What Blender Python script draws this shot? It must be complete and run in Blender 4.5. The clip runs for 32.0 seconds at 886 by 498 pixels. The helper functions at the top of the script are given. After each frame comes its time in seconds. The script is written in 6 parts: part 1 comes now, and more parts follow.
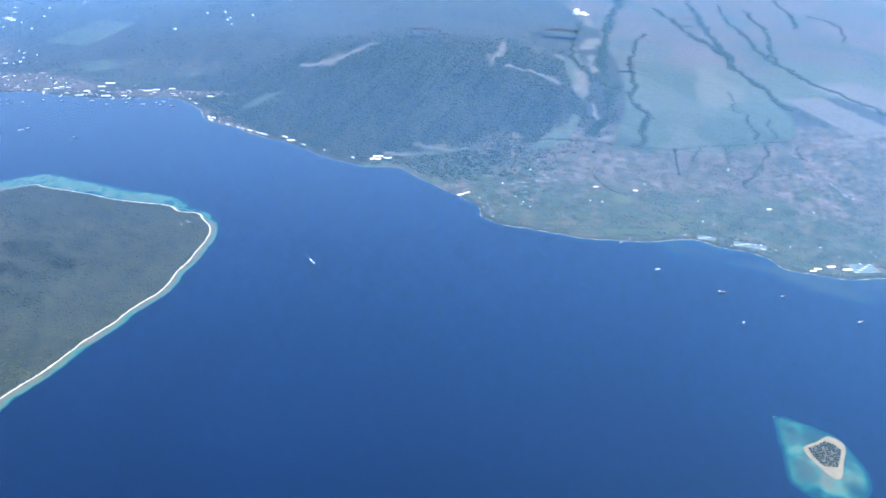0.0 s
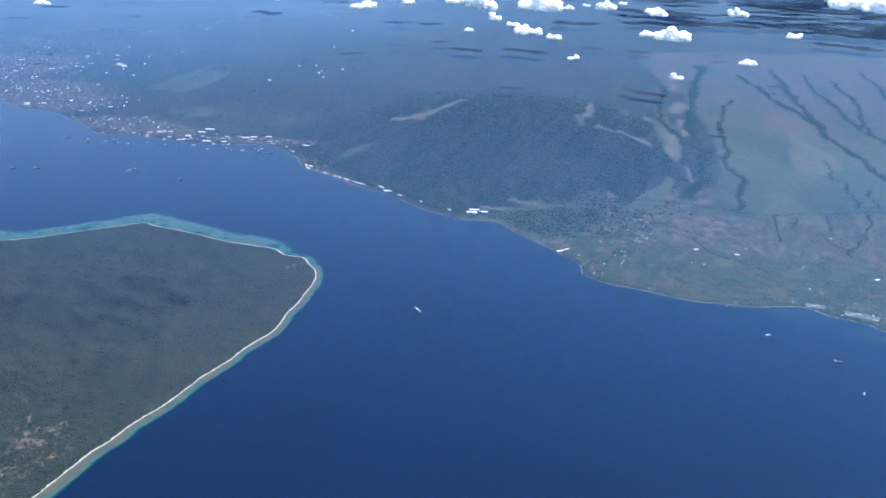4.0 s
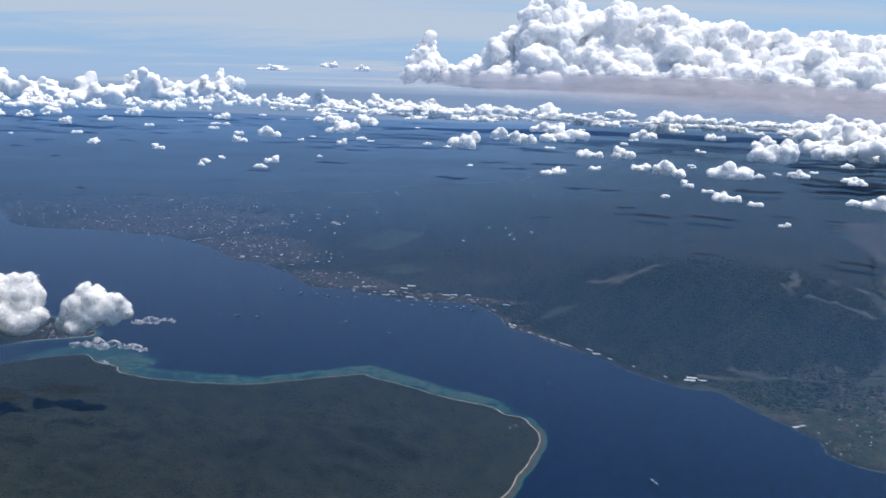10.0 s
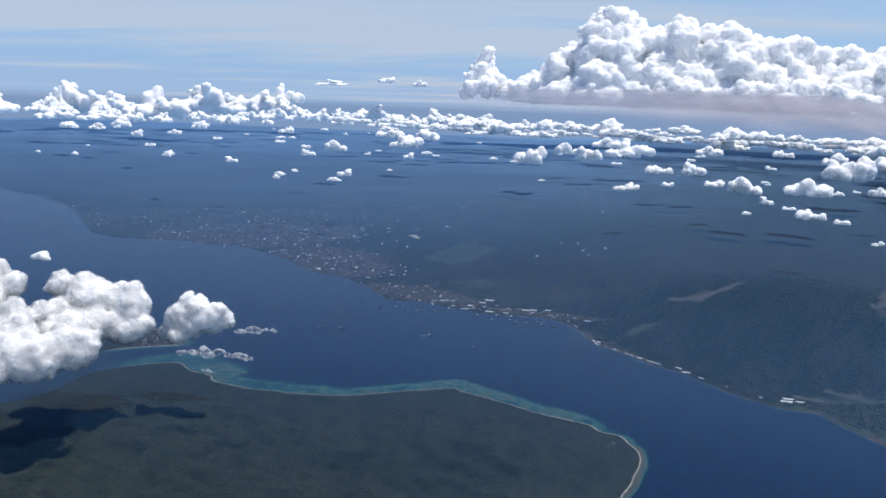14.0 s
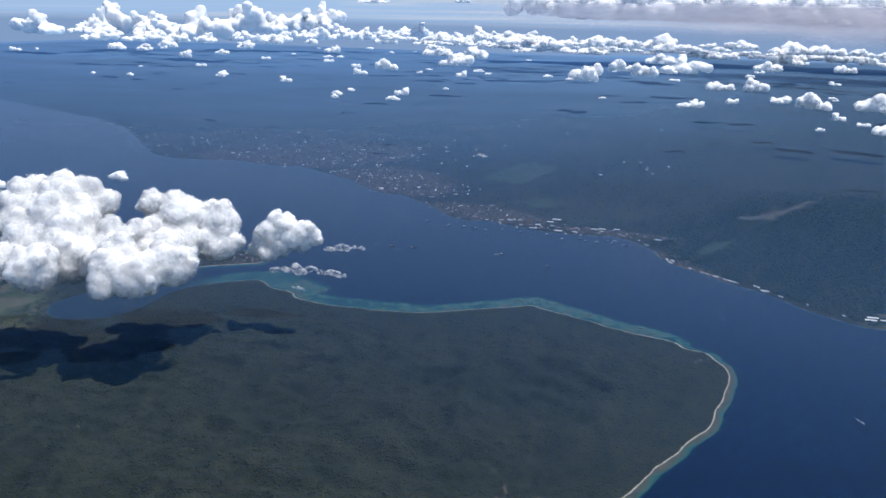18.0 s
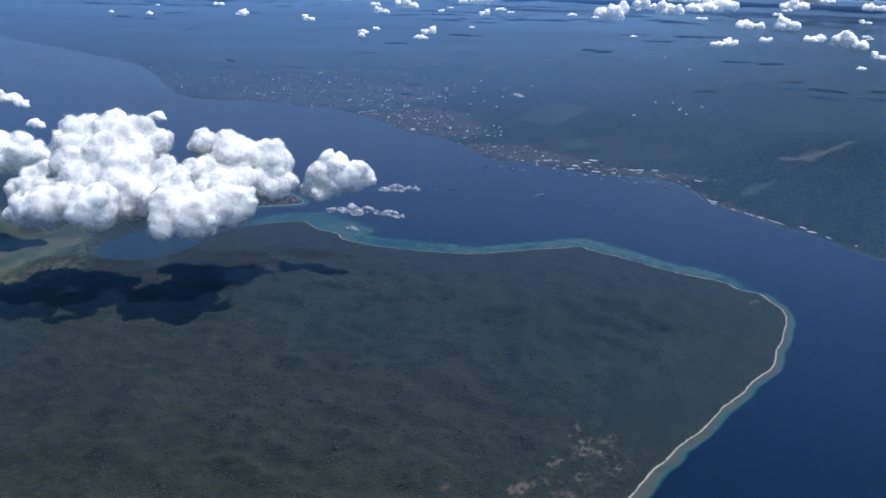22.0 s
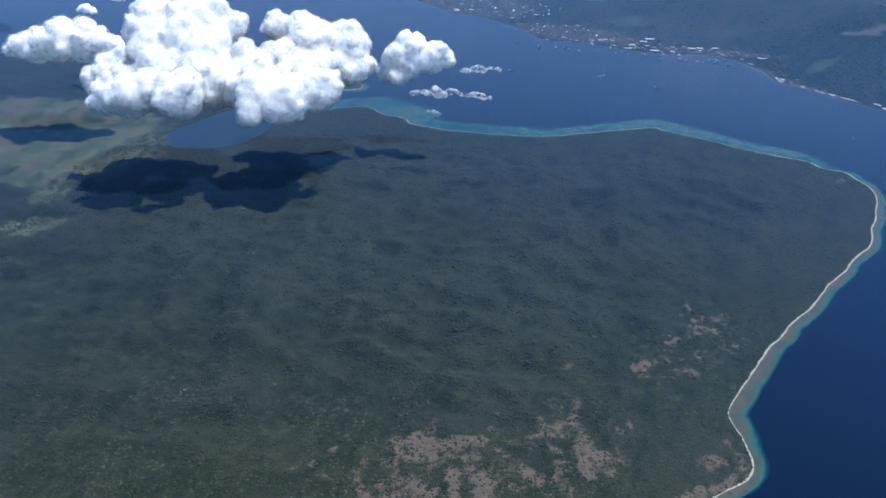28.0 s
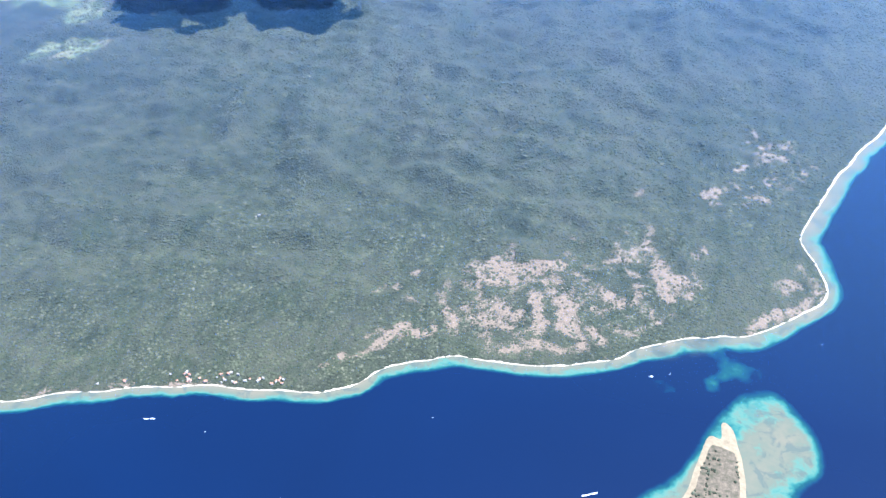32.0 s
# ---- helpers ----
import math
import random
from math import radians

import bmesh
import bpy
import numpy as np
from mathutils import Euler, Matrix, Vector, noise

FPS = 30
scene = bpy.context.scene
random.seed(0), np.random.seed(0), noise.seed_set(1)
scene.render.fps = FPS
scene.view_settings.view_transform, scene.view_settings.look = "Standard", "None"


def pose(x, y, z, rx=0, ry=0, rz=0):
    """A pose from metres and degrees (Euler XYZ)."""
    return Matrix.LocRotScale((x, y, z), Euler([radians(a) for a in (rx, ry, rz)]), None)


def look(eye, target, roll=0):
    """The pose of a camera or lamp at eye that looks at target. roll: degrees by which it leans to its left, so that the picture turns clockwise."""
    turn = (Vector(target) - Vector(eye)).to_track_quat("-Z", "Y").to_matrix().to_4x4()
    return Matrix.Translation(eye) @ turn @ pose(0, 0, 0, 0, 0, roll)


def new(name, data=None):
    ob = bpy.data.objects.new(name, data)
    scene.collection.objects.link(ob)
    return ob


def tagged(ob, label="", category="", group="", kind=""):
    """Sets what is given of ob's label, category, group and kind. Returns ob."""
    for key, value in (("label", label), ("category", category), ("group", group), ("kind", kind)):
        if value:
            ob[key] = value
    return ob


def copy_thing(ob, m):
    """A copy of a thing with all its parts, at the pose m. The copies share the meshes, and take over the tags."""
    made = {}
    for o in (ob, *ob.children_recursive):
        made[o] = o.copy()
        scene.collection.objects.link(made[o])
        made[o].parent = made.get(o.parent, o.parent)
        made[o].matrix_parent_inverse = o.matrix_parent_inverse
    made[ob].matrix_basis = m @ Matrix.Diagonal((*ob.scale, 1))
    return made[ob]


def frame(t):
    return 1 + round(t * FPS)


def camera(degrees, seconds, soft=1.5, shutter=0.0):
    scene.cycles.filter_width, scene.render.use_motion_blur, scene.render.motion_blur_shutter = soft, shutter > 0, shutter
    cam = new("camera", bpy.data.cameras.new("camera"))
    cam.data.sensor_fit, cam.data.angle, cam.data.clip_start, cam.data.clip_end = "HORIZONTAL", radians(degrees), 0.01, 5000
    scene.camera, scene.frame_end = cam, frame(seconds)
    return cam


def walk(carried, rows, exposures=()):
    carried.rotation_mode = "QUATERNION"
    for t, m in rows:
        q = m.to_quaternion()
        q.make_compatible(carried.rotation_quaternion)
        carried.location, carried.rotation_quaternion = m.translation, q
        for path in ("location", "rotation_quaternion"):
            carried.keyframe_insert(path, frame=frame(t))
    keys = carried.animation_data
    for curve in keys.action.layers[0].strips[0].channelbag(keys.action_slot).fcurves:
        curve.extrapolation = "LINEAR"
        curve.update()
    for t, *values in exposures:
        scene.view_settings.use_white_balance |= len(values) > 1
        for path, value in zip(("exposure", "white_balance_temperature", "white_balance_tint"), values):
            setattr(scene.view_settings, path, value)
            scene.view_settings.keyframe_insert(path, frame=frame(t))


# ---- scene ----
cam = camera(54.7, 32.0)
PATH = [
    (0, (2.31, 0.106, 242.978), (2.364, 1.913, 242.121), 1.3),
    (0.5, (-2.303, -0.449, 242.751), (-2.286, 1.363, 241.905), 1.4),
    (1, (-6.726, -1.107, 242.482), (-6.745, 0.715, 241.658), 1.3),
    (1.5, (-11.161, -1.652, 242.235), (-11.19, 0.177, 241.427), 1.6),
    (2, (-15.526, -2.25, 241.985), (-15.562, -0.417, 241.188), 2.0),
    (2.5, (-19.975, -2.715, 241.747), (-20.013, -0.882, 240.949), 2.4),
    (4.5, (-38.783, -4.239, 239.086), (-38.872, -2.369, 238.382), 2.4),
    (5, (-43.697, -4.654, 238.653), (-43.816, -2.774, 237.981), 2.4),
    (5.5, (-48.595, -4.929, 238.204), (-48.753, -3.04, 237.566), 2.5),
    (6, (-53.366, -5.129, 237.86), (-53.568, -3.231, 237.264), 2.5),
    (6.5, (-58.095, -5.557, 237.464), (-58.341, -3.652, 236.906), 2.3),
    (7, (-62.69, -5.909, 237.152), (-62.972, -3.997, 236.637), 2.3),
    (7.5, (-67.539, -6.176, 236.773), (-67.85, -4.255, 236.31), 2.3),
    (8, (-72.337, -6.306, 236.437), (-72.678, -4.381, 236.014), 2.1),
    (8.5, (-77.016, -6.537, 236.07), (-77.385, -4.614, 235.66), 2.0),
    (9, (-81.594, -7.039, 235.75), (-81.984, -5.119, 235.349), 2.0),
    (9.5, (-86.261, -7.606, 235.347), (-86.668, -5.688, 234.952), 2.0),
    (10, (-90.849, -8.085, 235.069), (-91.276, -6.17, 234.681), 1.9),
    (10.5, (-95.252, -8.698, 234.782), (-95.702, -6.785, 234.411), 1.9),
    (11, (-99.807, -9.508, 234.437), (-100.273, -7.596, 234.08), 2.1),
    (11.5, (-104.53, -10.31, 234.001), (-105.014, -8.401, 233.65), 2.0),
    (12, (-108.664, -11.328, 233.645), (-109.162, -9.423, 233.295), 1.9),
    (12.5, (-112.815, -12.349, 233.359), (-113.328, -10.447, 233.014), 1.9),
    (13, (-116.868, -13.437, 233.256), (-117.39, -11.536, 232.918), 1.9),
    (13.5, (-121.01, -14.429, 233.058), (-121.539, -12.531, 232.712), 2.0),
    (15.5, (-137.542, -19.274, 231.187), (-138.111, -17.398, 230.792), 1.9),
    (16, (-141.828, -20.081, 230.744), (-142.405, -18.211, 230.329), 1.9),
    (16.5, (-146.407, -20.782, 230.271), (-146.992, -18.922, 229.824), 1.8),
    (17, (-150.99, -21.526, 229.706), (-151.581, -19.677, 229.225), 1.6),
    (17.5, (-154.956, -23.09, 229.195), (-155.555, -21.253, 228.678), 1.4),
    (18, (-158.522, -24.443, 228.619), (-159.124, -22.613, 228.081), 1.4),
    (18.5, (-162.127, -25.888, 228.066), (-162.728, -24.066, 227.499), 1.5),
    (19, (-165.737, -27.216, 227.525), (-166.337, -25.401, 226.937), 1.5),
    (19.5, (-169.607, -28.495, 227.005), (-170.207, -26.687, 226.394), 1.5),
    (20, (-173.388, -29.49, 226.472), (-173.988, -27.689, 225.84), 1.5),
    (20.5, (-177.655, -30.523, 225.965), (-178.254, -28.725, 225.326), 1.4),
    (21, (-181.989, -31.154, 225.599), (-182.59, -29.355, 224.964), 1.4),
    (21.5, (-186.405, -31.749, 225.328), (-187.006, -29.953, 224.685), 1.4),
    (22, (-190.701, -32.292, 225.193), (-191.301, -30.504, 224.528), 1.3),
    (22.5, (-194.791, -33.655, 224.94), (-195.393, -31.871, 224.266), 1.2),
    (23, (-198.855, -34.825, 224.742), (-199.455, -33.046, 224.053), 1.3),
    (23.5, (-202.844, -36.015, 224.458), (-203.443, -34.244, 223.748), 1.2),
    (24, (-206.804, -37.33, 224.106), (-207.403, -35.568, 223.373), 1.0),
    (24.5, (-210.915, -38.249, 223.622), (-211.518, -36.499, 222.864), 0.8),
    (26.5, (-227.395, -42.446, 221.654), (-228.003, -40.711, 220.867), 0.4),
    (27, (-231.232, -43.312, 221.246), (-231.834, -41.586, 220.434), 0.3),
    (27.5, (-235.249, -44.313, 220.785), (-235.842, -42.605, 219.929), 0.2),
    (28, (-239.129, -45.241, 220.219), (-239.711, -43.555, 219.314), 0.2),
    (28.5, (-243.117, -46.166, 219.734), (-243.688, -44.512, 218.764), 0.3),
    (29, (-247.097, -47.009, 219.316), (-247.656, -45.382, 218.295), 0.2),
    (29.5, (-251.117, -48.194, 218.897), (-251.669, -46.59, 217.837), 0.3),
    (30, (-255.117, -49.662, 218.605), (-255.663, -48.069, 217.527), 0.3),
    (30.5, (-259.016, -50.909, 218.282), (-259.559, -49.337, 217.172), 0.2),
    (31, (-262.904, -51.976, 217.987), (-263.439, -50.43, 216.837), 0.2),
    (31.5, (-266.889, -53.133, 217.843), (-267.411, -51.621, 216.643), 0.2),
    (32, (-270.554, -54.28, 217.723), (-271.058, -52.795, 216.483), 0.6),
]
EXPOSURES = [
    (0.0, 2.0, 5900, 6), (2.5, 1.4, 5900, 7), (4.5, 1.05, 5850, 9), (5.0, 0.75, 5900, 9), (6.0, -0.05, 6050, 10), (7.0, -0.2, 6250, 10), (8.0, 0.0, 6350, 10), (9.0, 0.0, 6350, 10), (13.0, 0.0, 6300, 10),
    (16.0, 0.05, 6150, 10), (18.0, 0.1, 6150, 10), (19.0, 0.2, 6050, 10), (20.0, 0.5, 6000, 10), (21.0, 0.18, 5950, 10), (24.5, 0.15, 5850, 10), (27.0, 0.3, 5650, 9), (28.0, 0.5, 5600, 9), (29.0, 0.75, 5600, 9), (30.0, 1.6, 5600, 9), (31.0, 2.1, 5700, 11), (32.0, 2.65, 5700, 13)]
SKY = 0.115
# reach and tints of the painted distance haze
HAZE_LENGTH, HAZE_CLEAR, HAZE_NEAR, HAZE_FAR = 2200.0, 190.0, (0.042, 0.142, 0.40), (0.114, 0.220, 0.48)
walk(cam, [(t, look(eye, target, roll)) for t, eye, target, roll in PATH], EXPOSURES)

# ---- light: high sun, blue sky with a thin streaky high layer ----
SUN_TO = Vector((21.0, 9.0, 75.0)).normalized()
sun_data = bpy.data.lights.new("sun", "SUN")
sun_data.energy, sun_data.angle, sun_data.color = 4.2, radians(0.6), (1.0, 0.95, 0.88)
sun = new("sun", sun_data)
sun.matrix_world = look(SUN_TO * 100, (0, 0, 0))


class Nodes:
    """A short way to write node trees."""

    def __init__(self, tree):
        self.tree = tree

    def add(self, kind, ins=()):
        node = self.tree.nodes.new(kind)
        for key, value in dict(ins).items():
            if isinstance(value, bpy.types.NodeSocket):
                self.tree.links.new(value, node.inputs[key])
            else:
                node.inputs[key].default_value = value
        return node

    def math(self, op, a, b=0.0, c=0.0, clamp=False):
        node = self.tree.nodes.new("ShaderNodeMath")
        node.operation, node.use_clamp = op, clamp
        for k, value in enumerate((a, b, c)):
            if isinstance(value, bpy.types.NodeSocket):
                self.tree.links.new(value, node.inputs[k])
            else:
                node.inputs[k].default_value = value
        return node.outputs[0]

    def span(self, value, lo, hi, to_lo=0.0, to_hi=1.0, smooth=False):
        node = self.add("ShaderNodeMapRange", {0: value, 1: lo, 2: hi, 3: to_lo, 4: to_hi})
        node.interpolation_type = "SMOOTHSTEP" if smooth else "LINEAR"
        return node.outputs[0]

    def mix(self, fac, a, b, how="MIX"):
        node = self.tree.nodes.new("ShaderNodeMix")
        node.data_type, node.blend_type = "RGBA", how
        for k, value in ((0, fac), (6, a), (7, b)):
            if isinstance(value, bpy.types.NodeSocket):
                self.tree.links.new(value, node.inputs[k])
            else:
                node.inputs[k].default_value = value
        return node.outputs[2]

    def noise(self, vec, scale, detail=4.0, rough=0.55, warp=0.0):
        return self.add("ShaderNodeTexNoise", {"Vector": vec, "Scale": scale, "Detail": detail, "Roughness": rough, "Distortion": warp}).outputs[0]

    def ramp(self, fac, stops):
        node = self.add("ShaderNodeValToRGB", {0: fac})
        els = node.color_ramp.elements
        while len(els) < len(stops):
            els.new(0.5)
        for el, (at, col) in zip(els, stops):
            el.position, el.color = at, (*col, 1)
        return node.outputs[0]

    def attr(self, name):
        node = self.add("ShaderNodeAttribute")
        node.attribute_name = name
        return node.outputs[2]

    def cells(self, vec, scale, metric, loose=1.0):
        """One random value and another for each cell of an uneven mosaic."""
        node = self.add("ShaderNodeTexVoronoi", {"Vector": vec, "Scale": scale, "Randomness": loose})
        node.distance = metric
        return self.add("ShaderNodeSeparateColor", {0: node.outputs["Color"]})

    def link(self, a, b):
        self.tree.links.new(a, b)


def rgb(r, g, b):
    return (r, g, b, 1.0)


world = bpy.data.worlds.new("sky")
scene.world = world
world.use_nodes = True
world.node_tree.nodes.clear()
w = Nodes(world.node_tree)
sky = w.add("ShaderNodeTexSky")
sky.sky_type, sky.sun_disc, sky.sun_elevation, sky.sun_rotation = "NISHITA", False, math.asin(SUN_TO.z), radians(67)
sky.altitude, sky.air_density, sky.dust_density, sky.ozone_density = 2500, 1.0, 0.1, 2.0
way = w.add("ShaderNodeTexCoord").outputs["Generated"]
sep = w.add("ShaderNodeSeparateXYZ", {0: way})
up = w.math("MAXIMUM", w.math("ADD", sep.outputs[2], 0.035), 0.02)
flat_x, flat_y = w.math("DIVIDE", sep.outputs[0], up), w.math("DIVIDE", sep.outputs[1], up)
flat = w.add("ShaderNodeCombineXYZ", {0: w.math("MULTIPLY", flat_x, 0.075), 1: w.math("MULTIPLY", flat_y, 0.15), 2: 3.0}).outputs[0]
streak = w.noise(flat, 1.0, 7.0, 0.6, 0.6)
veil = w.math("MULTIPLY", w.span(streak, 0.46, 0.60, 0.0, 0.8, True), w.span(sep.outputs[2], 0.07, 0.30, 1.0, 0.10, True))
low = w.span(sep.outputs[2], 0.0, 0.16, 0.8, 0.0, True)
clear_sky = w.mix(low, sky.outputs[0], rgb(1.95, 3.45, 6.1))
sky_col = w.mix(veil, clear_sky, rgb(4.5, 5.1, 6.0))
# below the far edge of the plain, a flat blue backdrop paints in hazy lowland
sky_col = w.mix(w.span(sep.outputs[2], -0.020, -0.008, 1.0, 0.0, True), sky_col, rgb(1.9, 2.75, 4.3))
out = w.add("ShaderNodeOutputWorld", {0: w.add("ShaderNodeBackground", {0: sky_col, 1: SKY}).outputs[0]})

# ---- numbers: noise, curves, distances ----


def lattice(ix, iy, seed):
    h = (ix.astype(np.int64) * 374761393 + iy.astype(np.int64) * 668265263 + seed * 1442695041) & 0x7FFFFFFF
    h = ((h ^ (h >> 13)) * 1274126177) & 0x7FFFFFFF
    return ((h ^ (h >> 16)) & 0xFFFF) / 65535.0


def value_noise(x, y, seed=0):
    x, y = np.asarray(x, float), np.asarray(y, float)
    ix, iy = np.floor(x), np.floor(y)
    fx, fy = x - ix, y - iy
    fx, fy = fx * fx * (3 - 2 * fx), fy * fy * (3 - 2 * fy)
    a, b = lattice(ix, iy, seed), lattice(ix + 1, iy, seed)
    c, d = lattice(ix, iy + 1, seed), lattice(ix + 1, iy + 1, seed)
    return (a * (1 - fx) + b * fx) * (1 - fy) + (c * (1 - fx) + d * fx) * fy


def fbm(x, y, octaves=4, seed=0):
    total, amp, norm = 0.0, 1.0, 0.0
    for k in range(octaves):
        total = total + amp * (value_noise(x * 2 ** k, y * 2 ** k, seed + k) - 0.5)
        norm, amp = norm + amp, amp * 0.5
    return total / norm * 2


def smooth(lo, hi, v):
    s = np.clip((v - lo) / (hi - lo), 0, 1)
    return s * s * (3 - 2 * s)


def curve(points, steps=6, closed=True, rough=0.0, seed=0):
    """A Catmull-Rom line through control points of any width, made uneven by noise."""
    p = np.array(points, float)
    n = len(p)
    rows = []
    for i in range(n if closed else n - 1):
        if closed:
            a, b, c, d = p[i - 1], p[i], p[(i + 1) % n], p[(i + 2) % n]
        else:
            a, b, c, d = p[max(i - 1, 0)], p[i], p[i + 1], p[min(i + 2, n - 1)]
        for k in range(steps):
            s = k / steps
            rows.append(0.5 * (2 * b + (c - a) * s + (2 * a - 5 * b + 4 * c - d) * s * s + (3 * b - a - 3 * c + d) * s ** 3))
    if not closed:
        rows.append(p[-1])
    q = np.array(rows)
    if rough:
        x, y = q[:, 0].copy(), q[:, 1].copy()
        q[:, 0] += rough * fbm(x / 14, y / 14, 3, seed)
        q[:, 1] += rough * fbm(x / 14, y / 14, 3, seed + 9)
    return q


def reach(px, py, line, closed=True):
    """Distance of points from a line (inside positive when closed) and the line's third value at the nearest place."""
    a = line
    b = np.roll(line, -1, 0) if closed else line[1:]
    if not closed:
        a = line[:-1]
    px, py = np.ravel(px), np.ravel(py)
    dist, third = np.empty(px.size), np.zeros(px.size)
    dx, dy = b[:, 0] - a[:, 0], b[:, 1] - a[:, 1]
    ll = dx * dx + dy * dy + 1e-9
    for s in range(0, px.size, 3000):
        x, y = px[s:s + 3000, None], py[s:s + 3000, None]
        u = np.clip(((x - a[:, 0]) * dx + (y - a[:, 1]) * dy) / ll, 0, 1)
        d2 = (x - a[:, 0] - u * dx) ** 2 + (y - a[:, 1] - u * dy) ** 2
        k = np.argmin(d2, 1)
        r = np.arange(len(k))
        dd = np.sqrt(d2[r, k])
        if a.shape[1] > 2:
            third[s:s + 3000] = a[k, 2] + u[r, k] * (b[k, 2] - a[k, 2])
        if closed:
            cross = ((a[:, 1] > y) != (b[:, 1] > y)) & (x < dx * (y - a[:, 1]) / np.where(dy == 0, 1e-9, dy) + a[:, 0])
            dd = np.where(cross.sum(1) % 2 == 1, dd, -dd)
        dist[s:s + 3000] = dd
    return dist, third


def sheet(name, px, py, pz, keep, attrs, material):
    """A grid of rows py and columns px as one mesh; keep: which cells stay."""
    ny, nx = pz.shape
    quads = np.stack([np.arange(ny * nx).reshape(ny, nx)[s] for s in ((slice(0, -1), slice(0, -1)), (slice(0, -1), slice(1, None)), (slice(1, None), slice(1, None)), (slice(1, None), slice(0, -1)))], -1)[keep]
    used, quads = np.unique(quads, return_inverse=True)
    quads = quads.reshape(-1, 4)
    co = np.stack([px.ravel(), py.ravel(), pz.ravel()], 1)[used]
    me = raw_mesh(name, co, quads)
    for key, val in attrs.items():
        layer = me.attributes.new(key, "FLOAT", "POINT")
        layer.data.foreach_set("value", np.ascontiguousarray(val.ravel()[used], dtype=np.float32))
    me.materials.append(material)
    return new(name, me)


def raw_mesh(name, co, faces, soft=True):
    """Mesh from arrays: co (n, 3), faces (m, 3 or 4)."""
    me = bpy.data.meshes.new(name)
    k = faces.shape[1]
    me.vertices.add(len(co))
    me.vertices.foreach_set("co", np.ascontiguousarray(co, dtype=np.float32).ravel())
    me.loops.add(faces.size)
    me.loops.foreach_set("vertex_index", np.ascontiguousarray(faces, dtype=np.int32).ravel())
    me.polygons.add(len(faces))
    me.polygons.foreach_set("loop_start", np.arange(0, faces.size, k, dtype=np.int32))
    me.polygons.foreach_set("use_smooth", np.full(len(faces), soft))
    me.update(calc_edges=True)
    me.validate()
    return me


def part(name, bm, material, parent, label=""):
    me = bpy.data.meshes.new(name)
    bm.to_mesh(me)
    bm.free()
    me.materials.append(material)
    ob = new(name, me)
    ob.parent = parent
    return tagged(ob, label)


# ---- materials ----


def surface(name, rough=0.9, spec=0.2):
    m = bpy.data.materials.new(name)
    m.use_nodes = True
    n = Nodes(m.node_tree)
    bsdf = m.node_tree.nodes["Principled BSDF"]
    bsdf.inputs["Roughness"].default_value = rough
    bsdf.inputs["Specular IOR Level"].default_value = spec
    spot = n.add("ShaderNodeNewGeometry").outputs["Position"]
    return m, n, bsdf, spot


def bump(n, bsdf, height, depth, strength=0.6):
    n.link(n.add("ShaderNodeBump", {"Height": height, "Distance": depth, "Strength": strength}).outputs[0], bsdf.inputs["Normal"])


def gully_relief(n, spot):
    """Thin dark lines that branch down the slopes: leafy beds and painted relief shade."""
    vein = n.noise(n.add("ShaderNodeMapping", {"Vector": spot, "Rotation": (0, 0, radians(25)), "Scale": (1.0, 0.4, 1.0)}).outputs[0], 0.035, 6.0, 0.62, 0.6)
    return n.span(n.math("ABSOLUTE", n.math("SUBTRACT", vein, 0.5)), 0.003, 0.030, 0.40, 0.0, True)


def leafiness(n, spot):
    """Stands in full leaf, thin and half-bare stands: a drift of tone along the slopes."""
    run = n.add("ShaderNodeMapping", {"Vector": spot, "Rotation": (0, 0, radians(20)), "Scale": (1.0, 0.55, 1.0)}).outputs[0]
    return n.ramp(n.noise(run, 0.13, 7.0, 0.72, 0.7), [(0.32, (0.66, 0.73, 0.74)), (0.46, (0.94, 0.97, 0.97)), (0.58, (1.08, 1.11, 1.03)), (0.70, (1.48, 1.42, 1.28))])


def forest_colour(n, spot):
    """Leafy and dry stands; the darker, greener gullies also paint in relief shade."""
    crown = n.noise(spot, 1.6, 3.0, 0.6)
    stand = n.noise(spot, 0.12, 5.0, 0.6)
    tract = n.noise(spot, 0.016, 4.0, 0.55)
    leaf = n.ramp(crown, [(0.30, (0.0096, 0.0135, 0.0096)), (0.52, (0.0183, 0.0241, 0.0163)), (0.75, (0.0308, 0.0376, 0.0250))])
    dry = n.ramp(crown, [(0.30, (0.0154, 0.0183, 0.0135)), (0.52, (0.0270, 0.0308, 0.0222)), (0.75, (0.0443, 0.0482, 0.0356))])
    mixed = n.math("ADD", n.math("ADD", n.math("MULTIPLY", stand, 0.5), n.math("MULTIPLY", tract, 0.6)), n.math("MULTIPLY", n.math("SUBTRACT", n.attr("ridge"), 0.5), 0.35))
    col = n.mix(n.span(mixed, 0.36, 0.74, 0, 1, True), leaf, dry)
    col = n.mix(gully_relief(n, spot), col, rgb(0.009, 0.017, 0.010))
    col = n.mix(1.0, col, leafiness(n, spot), "MULTIPLY")
    return col, crown, stand, tract


